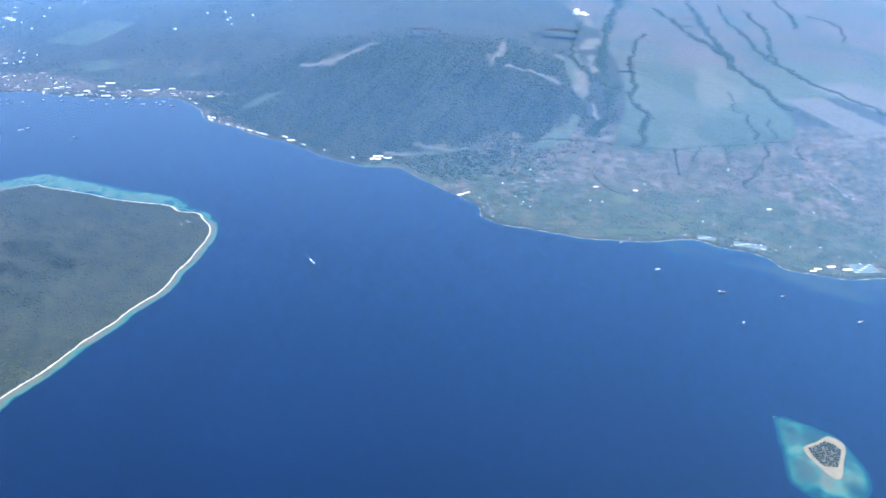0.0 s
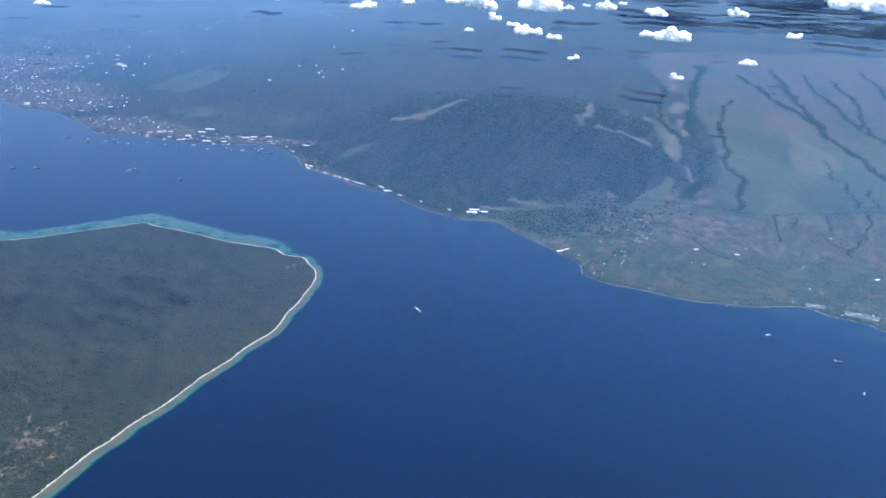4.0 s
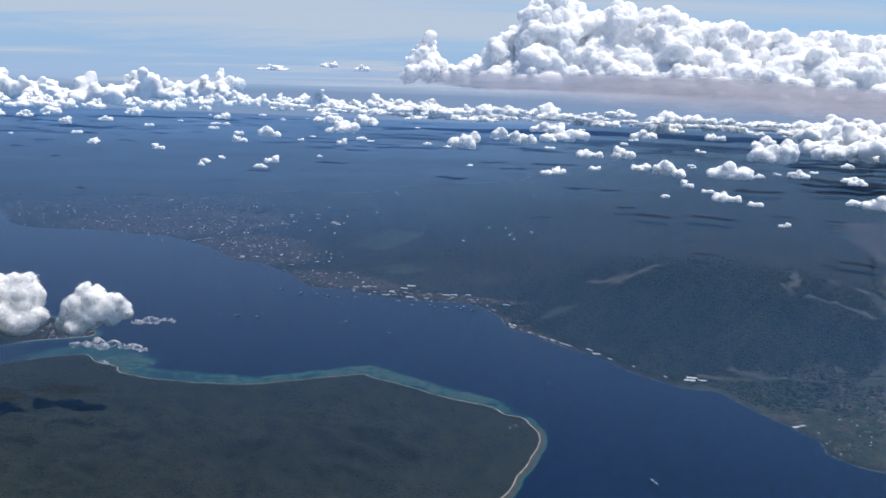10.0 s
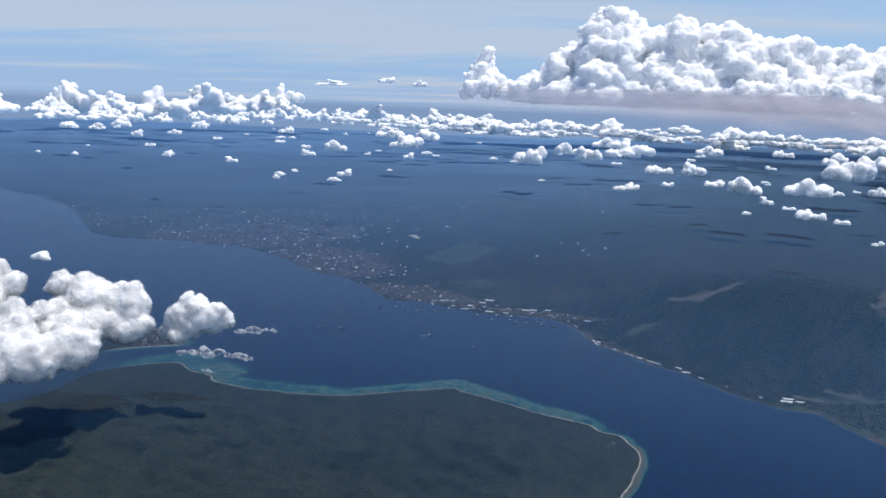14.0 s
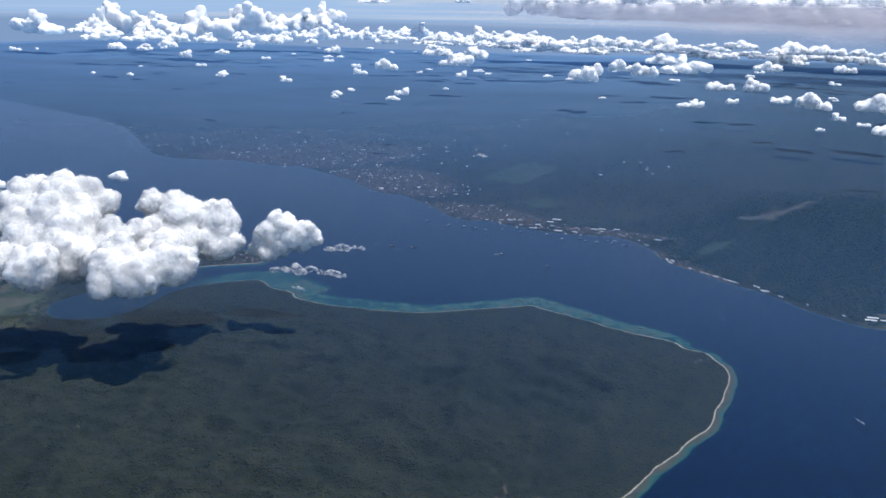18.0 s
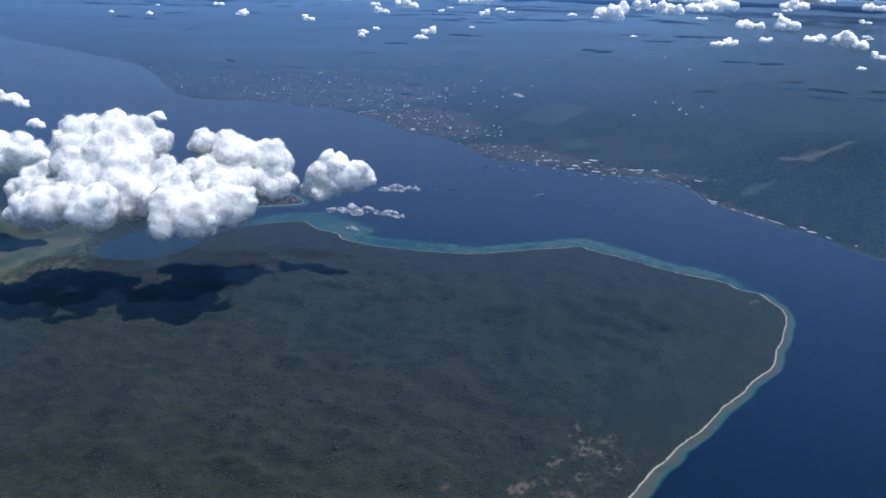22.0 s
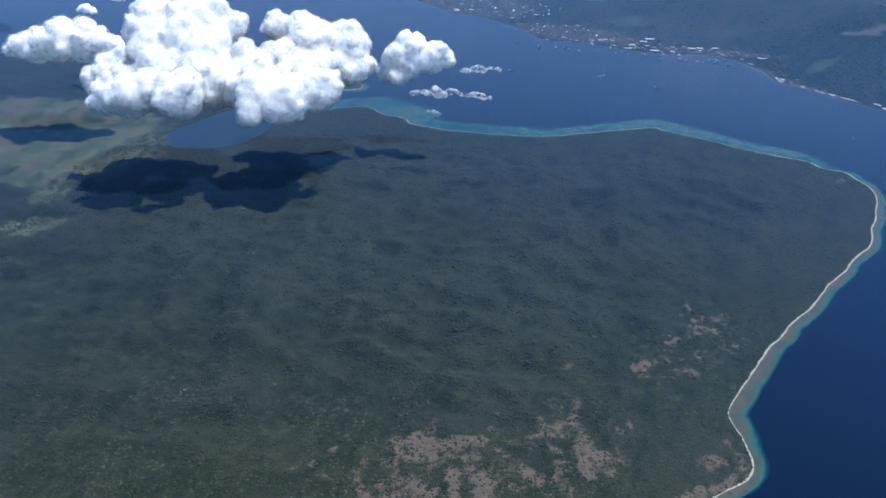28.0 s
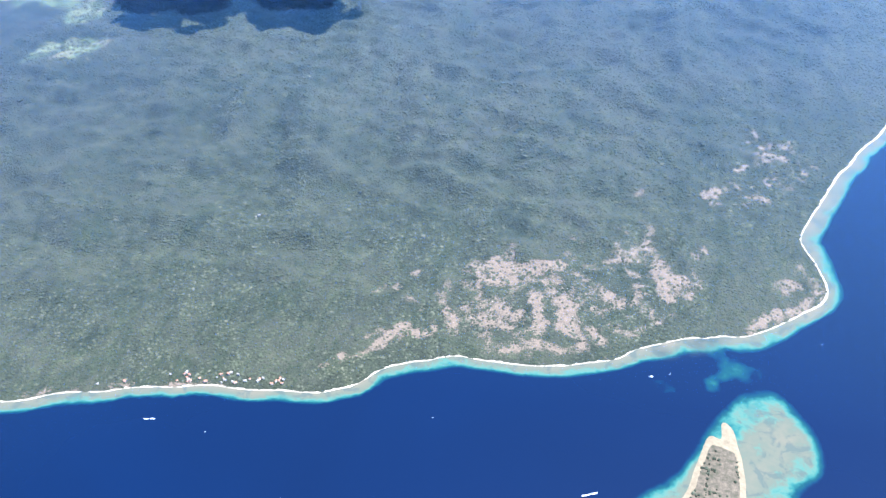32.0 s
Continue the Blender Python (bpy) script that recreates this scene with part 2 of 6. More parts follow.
def make_peninsula_material():
    m, n, bsdf, spot = surface("dry_forest_floor")
    col, crown, stand, tract = forest_colour(n, spot)
    edge = n.noise(spot, 0.45, 5.0, 0.65)
    fleck = n.noise(spot, 2.0, 3.0, 0.65)
    bare = n.math("ADD", n.attr("dry"), n.math("ADD", n.math("MULTIPLY", n.math("SUBTRACT", edge, 0.5), 3.2), n.math("MULTIPLY", n.math("SUBTRACT", fleck, 0.5), 7.5)))
    soil = n.ramp(n.noise(spot, 0.7, 5.0, 0.6), [(0.3, (0.074, 0.060, 0.046)), (0.7, (0.124, 0.098, 0.075))])
    col = n.mix(n.span(bare, 0.0, 0.5), col, soil)
    # green and tan farm plots at the neck
    turned = n.add("ShaderNodeMapping", {"Vector": spot, "Rotation": (0, 0, radians(28)), "Scale": (1.0, 0.7, 0.0)}).outputs[0]
    plot = n.ramp(n.cells(turned, 0.085, "CHEBYCHEV", 0.9).outputs[0], [(0.0, (0.0252, 0.0399, 0.0206)), (0.2, (0.0840, 0.1064, 0.0554)), (0.4, (0.0370, 0.0532, 0.0270)), (0.6, (0.1008, 0.1140, 0.0634)), (0.8, (0.0882, 0.0779, 0.0523)), (1.0, (0.1092, 0.1121, 0.0713))])
    plot = n.mix(n.span(n.noise(spot, 0.4, 5.0, 0.75), 0.53, 0.64, 0.0, 0.75), plot, rgb(0.035, 0.05, 0.025))
    col = n.mix(n.span(n.math("ADD", n.attr("farm"), n.math("MULTIPLY", n.math("SUBTRACT", stand, 0.5), 1.0)), 0.45, 0.6), col, plot)
    shore = n.math("ADD", n.attr("shore"), n.math("MULTIPLY", n.math("SUBTRACT", n.noise(spot, 0.35, 4.0, 0.6), 0.5), 2.4))
    sand = n.ramp(n.noise(spot, 0.5, 4.0, 0.6), [(0.3, (0.25, 0.225, 0.175)), (0.7, (0.45, 0.41, 0.33))])
    col = n.mix(n.span(shore, 0.3, 0.6, 1.0, 0.0), col, sand)
    n.link(col, bsdf.inputs["Base Color"])
    bump(n, bsdf, n.math("ADD", crown, n.math("MULTIPLY", stand, 2.5)), 0.8, 0.9)
    return m


def make_mainland_material():
    m, n, bsdf, spot = surface("mainland_cover")
    col, crown, stand, tract = forest_colour(n, spot)
    turned = n.add("ShaderNodeMapping", {"Vector": spot, "Rotation": (0, 0, radians(-24)), "Scale": (1.0, 0.55, 1.0)}).outputs[0]
    pick = n.cells(turned, 0.12, "CHEBYCHEV", 0.9)
    green = n.ramp(pick.outputs[0], [(0.0, (0.026, 0.042, 0.025)), (0.3, (0.038, 0.058, 0.032)), (0.5, (0.022, 0.034, 0.022)), (0.72, (0.050, 0.068, 0.038)), (0.86, (0.090, 0.072, 0.054)), (1.0, (0.032, 0.046, 0.028))])
    tilled = n.ramp(pick.outputs[0], [(0.0, (0.034, 0.044, 0.028)), (0.25, (0.084, 0.064, 0.050)), (0.5, (0.115, 0.080, 0.064)), (0.7, (0.042, 0.050, 0.032)), (0.85, (0.138, 0.098, 0.080)), (1.0, (0.070, 0.060, 0.044))])
    field = n.mix(n.attr("soil"), green, tilled)
    fine = n.cells(turned, 0.34, "CHEBYCHEV", 0.95)
    field = n.mix(n.span(fine.outputs[1], 0.35, 0.75, 0.0, 0.6), field, n.ramp(fine.outputs[0], [(0.0, (0.022, 0.034, 0.021)), (0.5, (0.048, 0.054, 0.034)), (1.0, (0.105, 0.080, 0.062))]))
    scrub = n.span(n.noise(spot, 0.30, 6.0, 0.75), 0.47, 0.55)
    field = n.mix(n.math("MULTIPLY", scrub, 0.85), field, rgb(0.022, 0.034, 0.020))
    wide_plot = n.cells(n.add("ShaderNodeMapping", {"Vector": spot, "Rotation": (0, 0, radians(12)), "Scale": (0.6, 1.0, 1.0)}).outputs[0], 0.022, "CHEBYCHEV", 0.9)
    far_field = n.ramp(wide_plot.outputs[0], [(0.0, (0.0124, 0.0211, 0.0136)), (0.35, (0.0372, 0.0459, 0.0285)), (0.55, (0.0186, 0.0273, 0.0174)), (0.75, (0.0570, 0.0533, 0.0384)), (1.0, (0.0273, 0.0372, 0.0236))])
    beyond = n.span(n.add("ShaderNodeSeparateXYZ", {0: spot}).outputs[1], 1050, 1350)
    field = n.mix(beyond, field, far_field)
    # broad belts of open land and of woodland over the inland plain
    belt = n.noise(n.add("ShaderNodeMapping", {"Vector": spot, "Rotation": (0, 0, radians(-35)), "Scale": (1.0, 0.5, 1.0)}).outputs[0], 0.012, 7.0, 0.68, 0.4)
    inland = n.span(n.add("ShaderNodeSeparateXYZ", {0: spot}).outputs[1], 780, 1050)
    field = n.mix(n.math("MULTIPLY", inland, n.span(belt, 0.44, 0.54, 0.05, 0.85, True)), field, rgb(0.014, 0.024, 0.016))
    farm = n.math("ADD", n.attr("farm"), n.math("MULTIPLY", n.math("SUBTRACT", stand, 0.5), 0.9))
    col = n.mix(n.span(farm, 0.4, 0.6), col, field)
    # wide plots of young cane, blue-green, some ripe and pale
    tone = n.cells(turned, 0.018, "CHEBYCHEV", 0.8).outputs[1]
    cane = n.ramp(tone, [(0.0, (0.028, 0.042, 0.025)), (0.4, (0.040, 0.056, 0.032)), (0.7, (0.052, 0.062, 0.040)), (1.0, (0.078, 0.078, 0.054))])
    cane = n.mix(n.span(n.noise(spot, 0.05, 4.0), 0.4, 0.75, 0.0, 0.5), cane, rgb(0.034, 0.050, 0.030))
    # harvested plots higher up the slope
    cut = n.ramp(n.cells(turned, 0.024, "CHEBYCHEV", 0.9).outputs[0], [(0.0, (0.030, 0.044, 0.030)), (0.3, (0.062, 0.053, 0.046)), (0.6, (0.046, 0.048, 0.040)), (0.8, (0.070, 0.058, 0.050)), (1.0, (0.034, 0.048, 0.034))])
    cane = n.mix(n.attr("ripe"), cane, cut)
    plant = n.math("ADD", n.attr("cane"), n.math("MULTIPLY", n.math("SUBTRACT", n.noise(spot, 0.06, 5.0, 0.6), 0.5), 1.1))
    col = n.mix(n.span(plant, 0.45, 0.52), col, cane)
    bare = n.math("ADD", n.attr("dry"), n.math("MULTIPLY", n.math("SUBTRACT", n.noise(spot, 0.11, 6.0, 0.65), 0.5), 16.0))
    soil = n.ramp(n.noise(spot, 0.25, 5.0, 0.7), [(0.3, (0.055, 0.056, 0.044)), (0.7, (0.115, 0.098, 0.078))])
    col = n.mix(n.span(bare, 0.0, 4.0, 0.0, 0.9), col, soil)
    town = n.math("ADD", n.attr("town"), n.math("MULTIPLY", n.math("SUBTRACT", n.noise(spot, 0.05, 5.0, 0.6), 0.5), 1.2))
    tile = n.ramp(n.cells(spot, 0.55, "MANHATTAN").outputs[0], [(0.0, (0.035, 0.045, 0.028)), (0.35, (0.034, 0.042, 0.028)), (0.5, (0.10, 0.06, 0.05)), (0.7, (0.125, 0.075, 0.066)), (0.86, (0.036, 0.042, 0.028)), (1.0, (0.24, 0.22, 0.21))])
    col = n.mix(n.span(town, 0.45, 0.75, 0.0, 0.8), col, tile)
    shore = n.math("ADD", n.attr("shore"), n.math("MULTIPLY", n.math("SUBTRACT", n.noise(spot, 0.2, 4.0), 0.5), 3.0))
    col = n.mix(n.span(shore, 0.3, 0.9, 1.0, 0.0), col, rgb(0.30, 0.27, 0.21))
    n.link(col, bsdf.inputs["Base Color"])
    bump(n, bsdf, n.math("ADD", crown, n.math("MULTIPLY", stand, 5.0)), 1.0, 0.8)
    return m


def make_sea_material():
    m, n, bsdf, spot = surface("sea_water", 0.20, 0.25)
    reef = n.attr("reef")
    broken = n.math("SUBTRACT", n.noise(spot, 0.11, 6.0, 0.62, 0.4), 0.5)
    fine = n.math("SUBTRACT", n.noise(spot, 0.6, 4.0, 0.6), 0.5)
    depth = n.math("ADD", reef, n.math("MULTIPLY", n.math("ADD", broken, n.math("MULTIPLY", fine, 0.35)), n.span(reef, 0.02, 0.4, 0.0, 0.85)))
    drift = n.noise(spot, 0.006, 4.0, 0.5, 0.8)
    deep = n.ramp(drift, [(0.3, (0.0002, 0.0036, 0.0170)), (0.7, (0.0003, 0.0051, 0.0240))])
    water = n.ramp(depth, [(0.03, (0.0002, 0.0043, 0.0205)), (0.12, (0.0010, 0.014, 0.034)), (0.25, (0.003, 0.027, 0.034)), (0.36, (0.013, 0.064, 0.059)), (0.47, (0.036, 0.088, 0.070)), (0.60, (0.056, 0.066, 0.049)), (1.0, (0.082, 0.075, 0.054))])
    col = n.mix(n.span(depth, 0.02, 0.16, 0, 1, True), deep, water)
    coral = n.span(n.noise(spot, 0.16, 5.0, 0.6, 0.7), 0.53, 0.60)
    col = n.mix(n.math("MULTIPLY", coral, n.span(depth, 0.35, 0.55, 0.0, 0.7)), col, rgb(0.035, 0.05, 0.045))
    # silty brown-grey water of the closed bay and over the weedy shoal
    col = n.mix(n.math("MULTIPLY", n.attr("silt"), n.span(broken, -0.2, 0.15, 0.5, 1.0)), col, rgb(0.013, 0.023, 0.027))
    n.link(col, bsdf.inputs["Base Color"])
    bump(n, bsdf, n.noise(spot, 0.25, 4.0, 0.6), 0.08, 0.05)
    return m


def make_canopy_material(name, tones):
    m, n, bsdf, spot = surface(name, 0.95, 0.1)
    geo = n.add("ShaderNodeNewGeometry")
    own = n.ramp(geo.outputs["Random Per Island"], tones)
    mixed = n.math("ADD", n.math("MULTIPLY", n.noise(spot, 0.12, 5.0, 0.6), 0.5), n.math("MULTIPLY", n.noise(spot, 0.016, 4.0, 0.55), 0.6))
    # crowns darken with the ridge value too: relief shade in the colour
    mixed = n.math("ADD", mixed, n.math("MULTIPLY", n.math("SUBTRACT", n.attr("ridge"), 0.5), 0.6))
    col = n.mix(n.span(mixed, 0.40, 0.70, 0.0, 0.6, True), own, rgb(0.032, 0.040, 0.027))
    col = n.mix(gully_relief(n, spot), col, rgb(0.010, 0.018, 0.011))
    col = n.mix(1.0, col, leafiness(n, spot), "MULTIPLY")
    n.link(col, bsdf.inputs["Base Color"])
    return m


def make_plain(name, colour, rough=0.7, vary=0.25, scale=1.5, metal=0.0):
    m, n, bsdf, spot = surface(name, rough, 0.3)
    stain = n.noise(spot, scale, 5.0, 0.65)
    dark = tuple(c * (1 - vary) for c in colour)
    n.link(n.ramp(stain, [(0.3, dark), (0.7, colour)]), bsdf.inputs["Base Color"])
    bsdf.inputs["Metallic"].default_value = metal
    return m


def make_cloud_material(name, albedo, deep):
    """Bright droplets that let light wander inside: subsurface scatter, deep metres far."""
    m, n, bsdf, spot = surface(name, 1.0, 0.0)
    tone = n.ramp(n.noise(spot, 1.2 / deep, 5.0, 0.6), [(0.3, tuple(c * 0.95 for c in albedo)), (0.7, albedo)])
    n.link(tone, bsdf.inputs["Base Color"])
    bsdf.inputs["Subsurface Weight"].default_value = 1.0
    bsdf.inputs["Subsurface Radius"].default_value = (1.0, 1.0, 1.0)
    bsdf.inputs["Subsurface Scale"].default_value = deep
    bsdf.inputs["Subsurface Anisotropy"].default_value = 0.3
    return m


def make_fringe_material(name, grain, most, albedo=0.8):
    """Torn vapour: lit from both sides, clear between its shreds."""
    m, n, bsdf, spot = surface(name, 1.0, 0.0)
    m.node_tree.nodes.remove(bsdf)
    tone = rgb(albedo, albedo, albedo * 1.01)
    lit = n.add("ShaderNodeMixShader", {0: 0.45, 1: n.add("ShaderNodeBsdfDiffuse", {0: tone}).outputs[0], 2: n.add("ShaderNodeBsdfTranslucent", {0: tone}).outputs[0]}).outputs[0]
    shred = n.span(n.noise(spot, 1.0 / grain, 3.0, 0.5, 0.4), 0.36, 0.68, 0.0, most, True)
    n.link(n.add("ShaderNodeMixShader", {0: shred, 1: n.add("ShaderNodeBsdfTransparent").outputs[0], 2: lit}).outputs[0], m.node_tree.nodes["Material Output"].inputs[0])
    return m


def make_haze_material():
    """Distance haze painted as a tinted sheet: a share of the light is scattered, the rest passes."""
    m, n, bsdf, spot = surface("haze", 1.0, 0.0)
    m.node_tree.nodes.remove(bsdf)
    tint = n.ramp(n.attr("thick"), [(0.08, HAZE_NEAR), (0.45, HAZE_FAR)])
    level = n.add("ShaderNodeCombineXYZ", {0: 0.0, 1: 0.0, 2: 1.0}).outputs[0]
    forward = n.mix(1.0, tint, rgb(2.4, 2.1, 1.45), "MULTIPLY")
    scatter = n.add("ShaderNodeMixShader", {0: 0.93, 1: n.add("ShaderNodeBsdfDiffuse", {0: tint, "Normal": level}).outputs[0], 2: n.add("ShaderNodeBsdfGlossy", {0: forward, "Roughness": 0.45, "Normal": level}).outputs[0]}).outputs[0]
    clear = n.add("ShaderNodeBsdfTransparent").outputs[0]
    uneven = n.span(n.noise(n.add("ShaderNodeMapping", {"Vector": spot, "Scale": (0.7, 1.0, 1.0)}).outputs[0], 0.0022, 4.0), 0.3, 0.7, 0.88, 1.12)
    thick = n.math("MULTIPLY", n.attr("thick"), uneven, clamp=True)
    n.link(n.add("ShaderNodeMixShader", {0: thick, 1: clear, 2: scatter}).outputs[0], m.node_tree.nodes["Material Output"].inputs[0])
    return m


MAT_PENINSULA, MAT_MAINLAND, MAT_SEA = make_peninsula_material(), make_mainland_material(), make_sea_material()
MAT_CLOUD = make_cloud_material("cloud_white", (0.92, 0.915, 0.89), 16.0)
MAT_CLOUD_FAR = make_cloud_material("cloud_white_far", (0.99, 0.985, 0.955), 16.0)
MAT_CLOUD_GREAT = make_cloud_material("cloud_white_great", (0.9995, 0.9993, 0.9975), 45.0)
MAT_FRINGE = make_fringe_material("cloud_fringe", 7.0, 0.5, 0.75)
MAT_FRINGE_FAR = make_fringe_material("cloud_fringe_far", 22.0, 0.5, 0.95)
MAT_WISP = make_fringe_material("cloud_thin", 3.4, 0.66, 0.85)


def make_shelf_material():
    """A thin layer, its grey painted for shade and haze: part of the light passes, part comes through from above; it
    frays out to its rim.
    """
    m, n, bsdf, spot = surface("cloud_grey_layer", 1.0, 0.0)
    m.node_tree.nodes.remove(bsdf)
    tone = n.ramp(n.noise(spot, 0.006, 4.0), [(0.3, (0.50, 0.49, 0.56)), (0.7, (0.62, 0.60, 0.66))])
    lit = n.add("ShaderNodeMixShader", {0: 0.5, 1: n.add("ShaderNodeBsdfDiffuse", {0: tone}).outputs[0], 2: n.add("ShaderNodeBsdfTranslucent", {0: tone}).outputs[0]}).outputs[0]
    fray = n.noise(n.add("ShaderNodeMapping", {"Vector": spot, "Scale": (1.0, 1.0, 2.5)}).outputs[0], 0.009, 6.0, 0.6)
    thick = n.math("MULTIPLY", n.attr("body"), n.span(fray, 0.25, 0.6, 0.66, 0.98), clamp=True)
    n.link(n.add("ShaderNodeMixShader", {0: thick, 1: n.add("ShaderNodeBsdfTransparent").outputs[0], 2: lit}).outputs[0], m.node_tree.nodes["Material Output"].inputs[0])
    return m


MAT_SHELF = make_shelf_material()
TONES_DRY = [(0.0, (0.0174, 0.0209, 0.0155)), (0.35, (0.0269, 0.0329, 0.0227)), (0.8, (0.0413, 0.0478, 0.0335)), (1.0, (0.0670, 0.0705, 0.0526))]
TONES_WET = [(0.0, (0.0126, 0.0234, 0.0132)), (0.5, (0.0180, 0.0306, 0.0180)), (1.0, (0.0258, 0.0402, 0.0240))]
MAT_CANOPY, MAT_CANOPY_WET = make_canopy_material("canopy_dry", TONES_DRY), make_canopy_material("canopy_green", TONES_WET)
MAT_WHITE_ROOF = make_plain("white_sheet_roof", (0.82, 0.82, 0.80), 0.5)
MAT_GREY_ROOF = make_plain("grey_sheet_roof", (0.50, 0.52, 0.53), 0.5)
MAT_TILE_ROOF = make_plain("clay_tile_roof", (0.30, 0.15, 0.10), 0.85)
MAT_WALL = make_plain("rendered_wall", (0.55, 0.52, 0.47), 0.85)
MAT_STEEL_BLUE = make_plain("ship_blue_hull", (0.05, 0.09, 0.16), 0.5)
MAT_STEEL_RED = make_plain("ship_rust_hull", (0.18, 0.06, 0.045), 0.6)
MAT_SHIP_WHITE = make_plain("ship_white_paint", (0.80, 0.80, 0.78), 0.45)
MAT_DECK = make_plain("ship_deck", (0.20, 0.22, 0.20), 0.8)
MAT_FOAM = make_plain("foam", (0.85, 0.88, 0.90), 0.9, 0.35, 2.0)
MAT_BANK = make_plain("earth_bank", (0.16, 0.15, 0.12), 0.9)
MAT_CONCRETE = make_plain("concrete", (0.42, 0.41, 0.38), 0.9)

# ---- the plan: shores as control points (x, y, width of the shallows) ----
MAINLAND_SOUTH = [
    (-3600, 2700, 10), (-2500, 2000, 10), (-1876, 1603, 10), (-1785, 1560, 10), (-1602, 1494, 10), (-1488, 1441, 12), (-1402, 1410, 12),
    (-1302, 1355, 14), (-1220, 1295, 22), (-1123, 1203, 26), (-1060, 1140, 24), (-1005, 1092, 20), (-952, 1079, 12), (-893, 1092, 12),
    (-850, 1101, 12), (-798, 1088, 12), (-755, 1098, 14), (-702, 1071, 14), (-651, 1040, 12), (-579, 978, 8), (-546, 974, 6), (-491, 932, 6),
    (-443, 881, 4), (-404, 884, 3), (-359, 869, 3), (-325, 862, 3), (-283, 868, 3), (-259, 870, 3)]
MAINLAND_NORTH = [
    (-239, 857, 4), (-218, 832, 14), (-202, 794, 12), (-178, 776, 4), (-151, 752, 4), (-125, 735, 4), (-108, 722, 4), (-87, 699, 4),
    (-64, 681, 4), (-43, 670, 5), (-18, 668, 5), (0, 645, 5), (18, 622, 5), (34, 603, 5), (46, 582, 6), (46, 568, 6), (61, 552, 5),
    (84, 544, 5), (102, 536, 6), (121, 530, 7), (140, 528, 7), (163, 527, 8), (180, 531, 8), (193, 529, 8), (204, 519, 8), (220, 512, 8),
    (231, 501, 8)]
MAINLAND_EAST = [(237, 487, 8), (253, 479, 8), (271, 473, 9), (296, 474, 10), (420, 470, 12), (700, 430, 12), (1200, 250, 12), (4700, 100, 12), (4700, 4800, 12), (-3600, 4800, 12)]
PENINSULA_SOUTH = [
    (-1600, -260, 8), (-1000, -120, 8), (-700, 5, 8), (-560, 55, 8), (-500, 70, 8), (-471, 79, 8), (-456, 88, 9), (-442, 94, 8), (-430, 100, 7),
    (-413, 107, 7), (-400, 110, 8), (-388, 114, 8), (-374, 118, 8), (-366, 123, 8), (-360, 130, 8), (-353, 138, 9), (-343, 145, 9), (-334, 150, 9),
    (-326, 151, 8), (-316, 153, 8), (-301, 157, 9), (-288, 163, 9), (-280, 168, 8), (-276, 173, 10), (-269, 179, 12), (-261, 185, 12), (-248, 191, 12),
    (-236, 196, 13), (-223, 210, 9), (-214, 221, 8)]
PENINSULA_EAST = [
    (-210, 232, 9), (-211, 241, 10), (-214, 250, 12), (-218, 257, 14), (-220, 265, 13), (-216, 281, 13), (-210, 300, 12), (-203, 320, 11),
    (-195, 342, 11), (-187, 360, 10), (-180, 380, 10), (-173, 398, 10), (-165, 415, 10), (-160, 430, 9), (-151, 450, 9), (-147, 474, 9),
    (-143, 497, 9), (-140, 520, 9), (-141, 542, 8), (-149, 557, 8), (-156, 569, 7), (-170, 573, 8), (-178, 581, 16), (-195, 586, 22),
    (-215, 590, 24), (-238, 600, 22), (-261, 609, 24)]
PENINSULA_NORTH = [
    (-285, 616, 26), (-293, 621, 26), (-319, 605, 22), (-347, 586, 20), (-374, 571, 24), (-410, 563, 28), (-448, 561, 28), (-476, 566, 26),
    (-486, 576, 40), (-509, 582, 45), (-533, 594, 40), (-571, 558, 14), (-578, 521, 4), (-577, 493, 3), (-590, 468, 3), (-622, 457, 3),
    (-643, 476, 3), (-641, 506, 3), (-626, 560, 4), (-606, 600, 8), (-571, 629, 8), (-556, 641, 8), (-563, 656, 6), (-608, 676, 6),
    (-720, 690, 8), (-914, 640, 10), (-1150, 600, 10), (-1600, 520, 10)]
SHORE_MAIN = curve(MAINLAND_SOUTH + MAINLAND_NORTH + MAINLAND_EAST, 5, True, 2.0, 3)
SHORE_PEN = curve(PENINSULA_SOUTH + PENINSULA_EAST + PENINSULA_NORTH, 6, True, 1.6, 5)


def axis(stops, far_lo, far_hi, grow):
    """Grid lines: even steps between stops (from, to, step), then growing steps outward."""
    vals = [stops[0][0]]
    for lo, hi, step in stops:
        k = max(1, round((hi - lo) / step))
        vals += [lo + (hi - lo) * (i + 1) / k for i in range(k)]
    step = stops[-1][2]
    while vals[-1] < far_hi:
        step *= grow
        vals.append(vals[-1] + step)
    step = stops[0][2]
    while vals[0] > far_lo:
        step *= grow
        vals.insert(0, vals[0] - step)
    return np.array(vals)


AX = axis([(-660, -500, 3.2), (-500, -270, 2.0), (-270, -205, 1.3), (-205, -130, 2.0), (-130, 155, 3.2), (155, 205, 1.3), (205, 330, 3.0)], -3600, 3600, 1.045)
AY = axis([(70, 105, 2.0), (105, 175, 1.3), (175, 640, 2.0), (640, 900, 3.0)], -700, 4550, 1.028)
GX, GY = np.meshgrid(AX, AY)
D_MAIN, W_MAIN = [a.reshape(GX.shape) for a in reach(GX, GY, SHORE_MAIN)]
D_PEN, W_PEN = [a.reshape(GX.shape) for a in reach(GX, GY, SHORE_PEN)]


